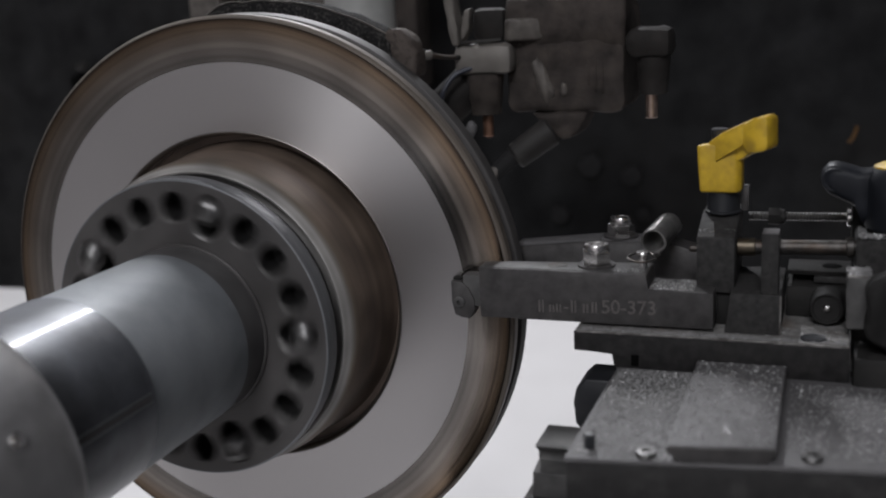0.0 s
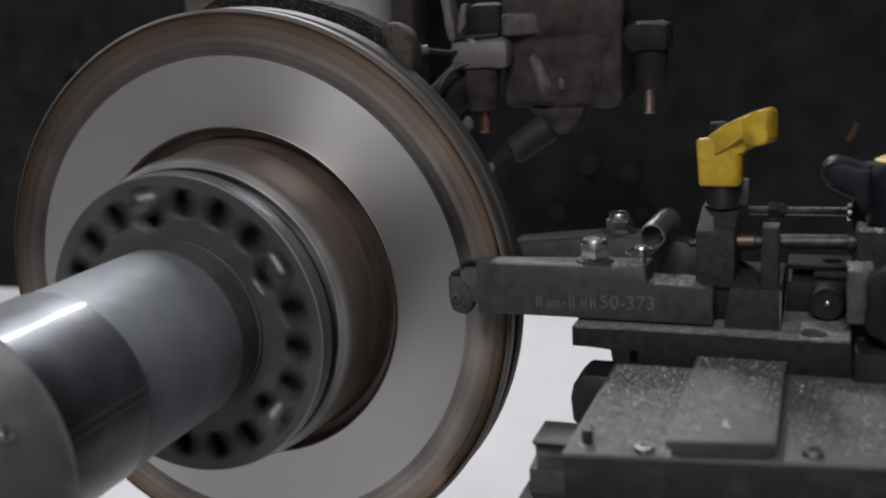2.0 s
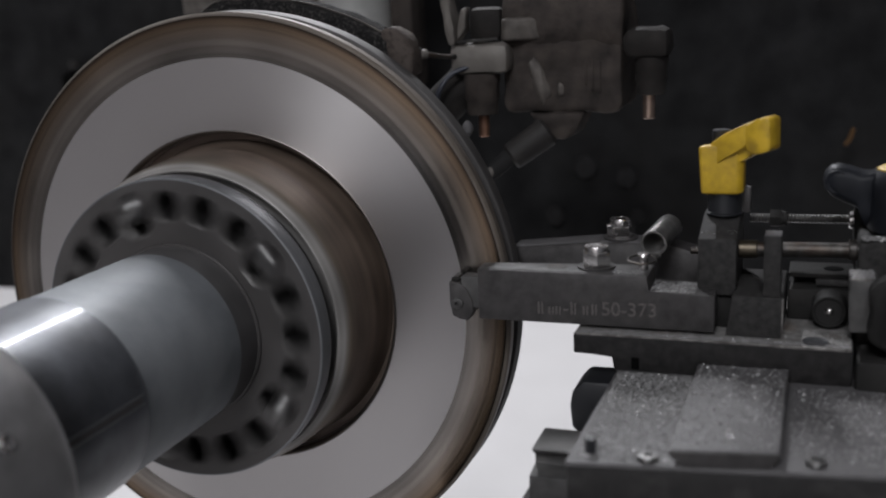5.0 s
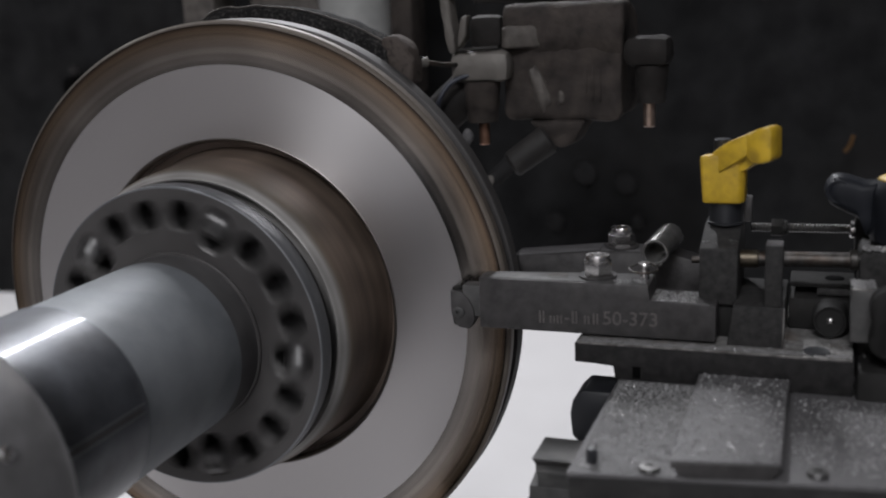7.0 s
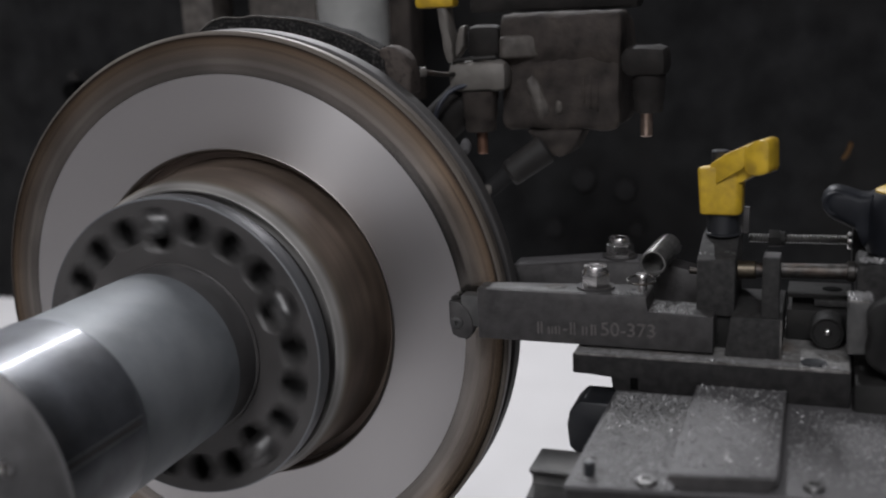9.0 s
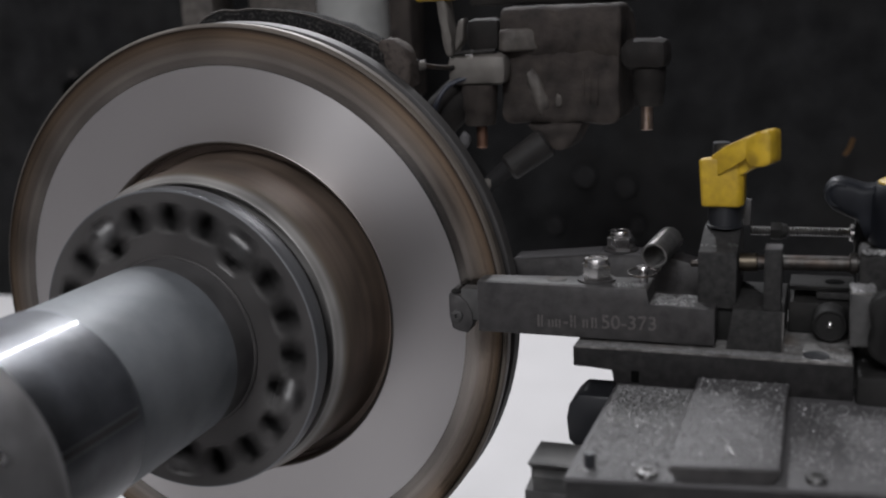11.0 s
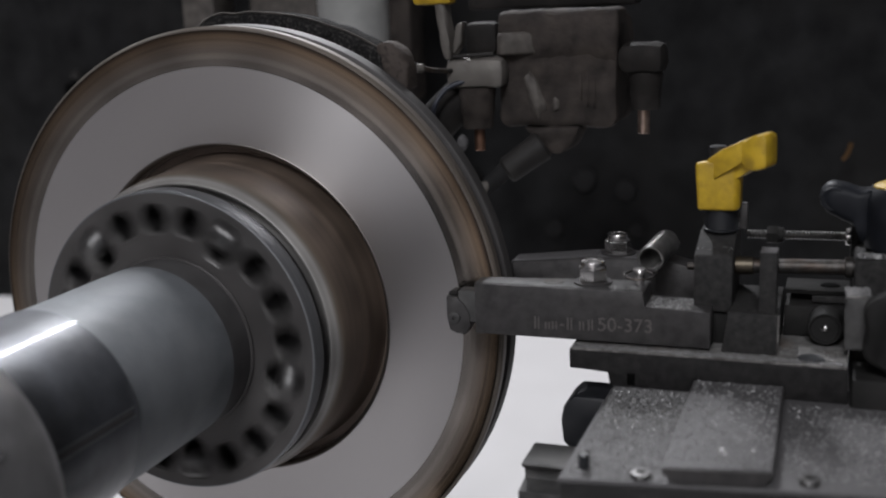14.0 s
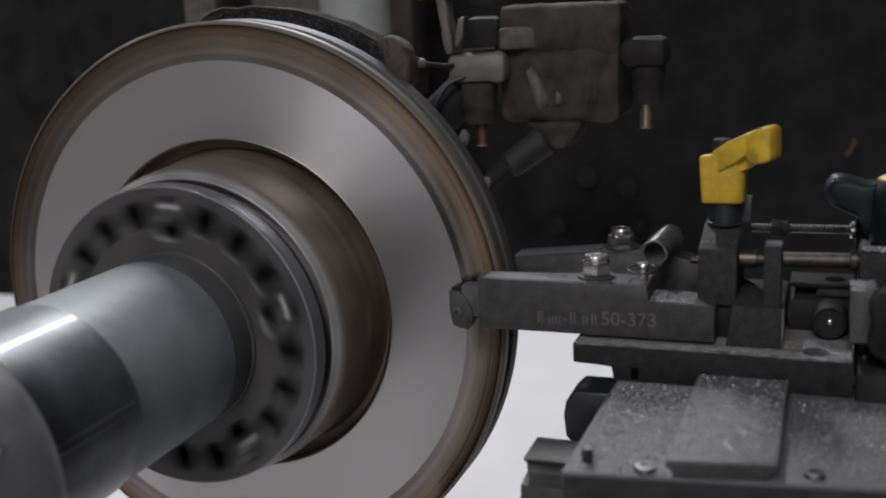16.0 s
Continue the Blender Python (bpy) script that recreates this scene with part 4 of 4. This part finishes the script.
def metal_chips(head):
    """Loose cuttings on the table, plate, arms and bracket."""
    rng = random.Random(5)
    zones = [
        (0.2440, 0.2835, -0.150, -0.042, -0.0137, 3600, 1.0),
        (0.2440, 0.2835, -0.095, -0.042, -0.0137, 2400, 1.15),
        (0.2850, 0.3268, -0.141, -0.042, -0.0065, 1300, 1.1),
        (0.3300, 0.46, -0.1300, -0.045, -0.0137, 3800, 1.0),
        (0.2210, 0.3560, -0.0390, -0.0330, 0.0053, 2300, 0.75),
        (0.2580, 0.2805, -0.0310, -0.0100, 0.0271, 520, 0.8),
        (0.2380, 0.2560, -0.0310, -0.0230, 0.0358, 80, 0.8),
        (0.2960, 0.3560, -0.0380, -0.0150, 0.0053, 420, 0.8),
        (0.3600, 0.3950, -0.0115, 0.0000, 0.0526, 420, 1.6),
        (0.3545, 0.3650, -0.0292, -0.0140, 0.0384, 320, 1.6),
        (0.2815, 0.2995, -0.0180, 0.0050, 0.0555, 60, 0.6),
    ]
    verts, faces = [], []
    for x0, x1, y0, y1, z, count, big in zones:
        for _ in range(count):
            c = Vector((rng.uniform(x0, x1), rng.uniform(y0, y1), z))
            s = big * rng.choice((0.0002, 0.00025, 0.0003, 0.0004, 0.0006))
            q = Euler((rng.uniform(-0.5, 0.5), rng.uniform(-0.5, 0.5), rng.uniform(0, 6.28))).to_matrix()
            k = len(verts)
            for u, v, w in ((-1.1, -0.8, 0), (1.0, -0.9, 0), (1.0, 0.8, 0.5), (-0.9, 0.9, 0.2), (0.0, 0.0, 1.1)):
                verts.append(c + q @ Vector((u, v, w)) * s)
            faces += [(k, k + 1, k + 4), (k + 1, k + 2, k + 4), (k + 2, k + 3, k + 4), (k + 3, k, k + 4), (k, k + 3, k + 2, k + 1)]
    bm = bmesh.new()
    vs = [bm.verts.new(v) for v in verts]
    for f in faces:
        bm.faces.new([vs[i] for i in f])
    part("swarf", bm, M_CHIP, head, "bright loose metal cuttings", 10, "stuff")


metal_chips(HEAD)


# ---- behind the disc ----
def brake_caliper():
    cal = thing("brake_caliper", (0.18, 0.12, 0.09), "dirty cast-iron brake caliper hanging behind the disc", "brake caliper")
    body = prism([(0.1425, 0.1000), (0.2150, 0.1000), (0.2185, 0.1060), (0.2185, 0.1580), (0.2150, 0.1720), (0.1430, 0.1740), (0.1400, 0.1600), (0.1400, 0.1050)], "y", 0.122, 0.185, 0.004)
    part("housing", cast(body, 0.0014, 0.02), M_CALIPER, cal, "brown-grey cast housing")
    rib = blob((0.1640, 0.1225, 0.1205), (0.0058, 0.0030, 0.0140), 0.45, 3)
    bmesh.ops.rotate(rib, cent=(0.1640, 0.1225, 0.1205), matrix=Matrix.Rotation(radians(-18), 3, "Y"), verts=rib.verts)
    part("cast_rib", rib, M_RIB, cal, "pale cast rib", 80)
    part("cast_rib", blob((0.1785, 0.1220, 0.1150), (0.0024, 0.0016, 0.0048), 0.3, 9), M_RIB, cal, "pale cast rib", 80)
    part("upper_housing", cast(prism([(0.150, 0.1755), (0.1250, 0.1755), (0.1200, 0.1690), (0.1190, 0.1520), (0.1235, 0.1410), (0.150, 0.1410)], "x", 0.1400, 0.2192, 0.003), 0.0012, 0.016), M_CALIPER, cal, "brown-grey cast upper housing", 80)
    part("lower_lobe", cast(prism([(0.1560, 0.1005), (0.1950, 0.1005), (0.1880, 0.0860), (0.1800, 0.0825), (0.1740, 0.0840)], "y", 0.118, 0.150, 0.003)), M_CALIPER, cal)
    part("ear", cast(box(0.1066, 0.1475, 0.108, 0.135, 0.1266, 0.1465, 0.006)), M_BRACKET, cal, "pale cast lug")
    # Pale block: light on the housing's left end put into colour and shape.
    part("lit_end_block", cast(prism([(0.1405, 0.129), (0.1405, 0.1165), (0.1450, 0.1130), (0.1520, 0.1140), (0.1690, 0.1225), (0.1690, 0.129)], "z", 0.1474, 0.1618, 0.0022), 0.001, 0.01), M_RIB, cal, "pale block for the lit end of the upper housing", 80)
    for x, z0, z1 in ((0.1940, 0.1180, 0.1340), (0.1985, 0.1140, 0.1360), (0.2030, 0.1120, 0.1330)):
        part("cast_mark", box(x, x + 0.0018, 0.1212, 0.1235, z0, z1, 0.0006), M_CALIPER, cal, "faint raised casting mark")
    part("ear", cast(box(0.2195, 0.2490, 0.112, 0.140, 0.1345, 0.1535, 0.006), 0.0012), M_DARKCAST, cal, "dark cast lug")
    for (x0, x1, z0, z1, y), m in (((0.1134, 0.1378, 0.1000, 0.1268, 0.121), M_CALIPER), ((0.2252, 0.2468, 0.1115, 0.1350, 0.126), M_DARKCAST)):
        c, r, h = (x0 + x1) / 2, (x1 - x0) / 2, z1 - z0
        part("pin_boot", turn(spin([(0, 0), (r * 0.8, 0), (r * 0.86, h * 0.1), (r * 0.84, h * 0.3), (r * 0.95, h * 0.4), (r * 0.93, h * 0.7), (r, h * 0.8), (r, h), (0, h)], 32), (c, y, z0), (0, 0, 1)), m, cal, "grey rubber pin boot", 40)
    part("guide_pin", rod((0.1262, 0.121, 0.0848), (0.1262, 0.121, 0.0990), 0.0036), M_COPPER, cal, "rusty guide pin")
    part("guide_pin", rod((0.2347, 0.126, 0.0960), (0.2347, 0.126, 0.1120), 0.0039), M_PIN, cal, "stained bare guide pin")
    part("bridge", cast(prism([(0.1010, 0.1900), (0.1078, 0.1900), (0.1125, 0.1570), (0.1125, 0.1460), (0.1075, 0.1460)], "y", 0.106, 0.122, 0.002)), M_BRACKET, cal, "pale cast bridge arm")
    part("bridge", cast(prism([(0.1120, 0.1570), (0.1150, 0.1680), (0.1195, 0.1700), (0.1185, 0.1560), (0.1122, 0.1480)], "y", 0.112, 0.122, 0.0015)), M_BRACKET, cal, "pale cast bridge arm")
    part("recess_cover", box(0.1170, 0.1400, 0.121, 0.136, 0.1475, 0.1690, 0.005), M_DARKCAST, cal, "black inner cover")
    part("cover_rim", hose([(0.1110, 0.112, 0.1474), (0.1230, 0.110, 0.1482), (0.1400, 0.112, 0.1490)], 0.0012), M_RUBBER, cal)
    part("cover_arm", cast(box(0.1080, 0.2240, 0.158, 0.184, 0.1760, 0.1930, 0.003), 0.0008, 0.02), M_DARKCAST, cal, "black arm over the housing")
    part("paint_dab", box(0.0880, 0.1150, 0.104, 0.118, 0.1812, 0.1930, 0.003), M_YELLOW, cal, "yellow paint mark")
    part("bleed_line", hose([(0.098, 0.09, 0.142), (0.106, 0.10, 0.1395), (0.113, 0.11, 0.1385)], 0.0016), M_ROD, cal, "short steel line")
    part("line_tip", rod((0.0955, 0.088, 0.142), (0.0990, 0.091, 0.142), 0.0031), M_BRACKET, cal)
    return cal


brake_caliper()


def dust_shield():
    """Crusted guard that hugs the upper rim of the disc, with a rounded end lug."""
    sh = thing("dust_shield", (0.03, 0.05, 0.165), "black crusted guard hugging the upper disc rim", "dust shield")
    bm = bmesh.new()
    cols = []
    n = 46
    for i in range(n + 1):
        a = radians(-17 + 53 * i / n)
        lift = min(1.0, i / 8)
        r1 = 0.1700 + (0.0115 + 0.0014 * noise.noise(Vector((i * 0.35, 0, 0)))) * lift
        row = []
        for r, y in ((0.150, 0.040), (r1 - 0.003, 0.040), (r1, 0.043), (r1, 0.062), (0.150, 0.064)):
            row.append(bm.verts.new((r * math.sin(a), y, r * math.cos(a))))
        cols.append(row)
    tops = [tuple(row[2].co) for row in cols]
    for a, b in zip(cols, cols[1:]):
        for k in range(5):
            bm.faces.new((a[k], a[(k + 1) % 5], b[(k + 1) % 5], b[k]))
    bm.faces.new(cols[0])
    bm.faces.new(cols[-1])
    part("guard_band", bm, M_CRUST, sh, "rough black crusted band", 50)
    edge = []
    for i in range(4, n - 4, 3):
        v = Vector(tops[i])
        edge.append(v + Vector((0, -0.0004, 0.0002)))
    part("guard_edge", hose(edge, 0.0006, 6), M_RIB, sh, "pale guard edge", 60)
    lug = prism([(0.0880, 0.1590), (0.0920, 0.1622), (0.0985, 0.1606), (0.1052, 0.1545), (0.1086, 0.1450), (0.1080, 0.1320), (0.0990, 0.1320), (0.0910, 0.1480)], "y", 0.0393, 0.0580, 0.003)
    part("end_lug", cast(lug, 0.0012, 0.006), M_LUG, sh, "rusty brown rounded end lug", 80)
    return sh


dust_shield()


def suspension():
    st = thing("suspension_strut", (-0.045, 0.30, 0.12), "pale alloy suspension strut behind the disc", "strut")
    part("damper_tube", turn(spin([(0, 0), (0.026, 0), (0.030, 0.004), (0.0315, 0.02), (0.0320, 0.20), (0, 0.20)], 40), (-0.0400, 0.30, 0.100), (0, 0, 1)), M_STRUT, st, "pale alloy damper tube", 40)
    part("clamp_ear", box(-0.0085, 0.012, 0.295, 0.33, 0.10, 0.30, 0.004), M_CALIPER, st, "dark clamp ear")
    arm = thing("control_arm", (-0.157, 0.30, 0.12), "grey cast control arm behind the disc", "control arm")
    part("arm_post", prism([(-0.206, 0.10), (-0.174, 0.10), (-0.168, 0.30), (-0.206, 0.30)], "y", 0.29, 0.33, 0.006), M_RIB, arm)
    part("arm_post", prism([(-0.156, 0.10), (-0.082, 0.10), (-0.082, 0.30), (-0.150, 0.30)], "y", 0.315, 0.345, 0.010), M_RIB, arm)
    tie = thing("tie_rod", (0.155, 0.10, 0.075), "grey steel tie rod end beside the disc", "tie rod")
    part("rod_body", rod((0.128, 0.10, 0.056), (0.150, 0.105, 0.076), 0.0048, r2=0.0060), M_LINERCLIP, tie)
    part("rod_sleeve", rod((0.148, 0.105, 0.073), (0.172, 0.115, 0.090), 0.0090, r2=0.0100, bevel=0.002), M_RUBBER, tie)
    part("rod_tip", rod((0.1310, 0.0995, 0.0590), (0.1395, 0.102, 0.0668), 0.0046), M_BRACKET, tie)
    part("grease_cap", blob((0.1255, 0.087, 0.0945), (0.0035, 0.0035, 0.0050), 0.2, 4), M_TABLE, tie, "grey grease-smeared fitting", 80)
    ho = thing("brake_hose", (0.11, 0.11, 0.12), "thin blue-black brake hose loop", "hose")
    part("hose_line", hose([(0.121, 0.11, 0.132), (0.109, 0.105, 0.127), (0.102, 0.10, 0.115), (0.100, 0.10, 0.098)], 0.0016), M_BLUE, ho)
    clip = thing("amber_clip", (0.38, 0.3, 0.09), "small amber plastic clip on the dark liner", "clip")
    part("clip_blade", hose([(0.3565, 0.43, 0.0335), (0.3604, 0.43, 0.0385), (0.3632, 0.43, 0.0480)], 0.0020), M_ORANGE, clip)


suspension()


def steering_knuckle():
    """Casting that carries the disc; it reaches from the hub to strut, caliper, tie rod and liner."""
    kn = thing("steering_knuckle", (0, 0.2, 0), "dark cast steering knuckle carrying hub and strut", "steering knuckle")
    part("hub_bearing", rod((0, -0.04, 0), (0, 0.12, 0), 0.045, 40), M_CRUST, kn)
    part("axle", rod((0, 0.12, 0), (0, 0.48, 0), 0.016), M_CRUST, kn)
    part("strut_arm", rod((-0.01, 0.10, 0.02), (-0.045, 0.30, 0.115), 0.018), M_CRUST, kn)
    part("rear_arm", rod((-0.02, 0.10, 0.02), (-0.15, 0.31, 0.115), 0.014), M_CRUST, kn)
    part("caliper_arm", rod((0.02, 0.09, 0.03), (0.125, 0.135, 0.132), 0.014), M_DARKCAST, kn)
    part("guard_arm", rod((0.01, 0.06, 0.03), (0.03, 0.056, 0.155), 0.010), M_CRUST, kn)
    part("tie_arm", rod((0.02, 0.09, 0.02), (0.124, 0.1, 0.054), 0.008), M_CRUST, kn)


steering_knuckle()


# ---- what moves ----
def motions():
    turn_rows = []
    for i in range(161):
        # the film holds 25 pictures a second, so tenths advance by two and by three of them in turn
        steps = (5 * i) // 2
        turn_rows.append((i / 10, pose(0, 0, ZC, 0, 17 + 29.664 * steps, 0)))
    walk(ROTOR, turn_rows)
    walk(ADAPTER, turn_rows)
    b = HEAD.location.copy()
    walk(HEAD, [(t, pose(b.x + FEED * t, b.y, b.z)) for t in (0, 4, 8, 12, 16)])
    walk(SKIN, [(t, pose(0, 0.000009 * t, 0)) for t in (0, 4, 8, 12, 16)])


motions()
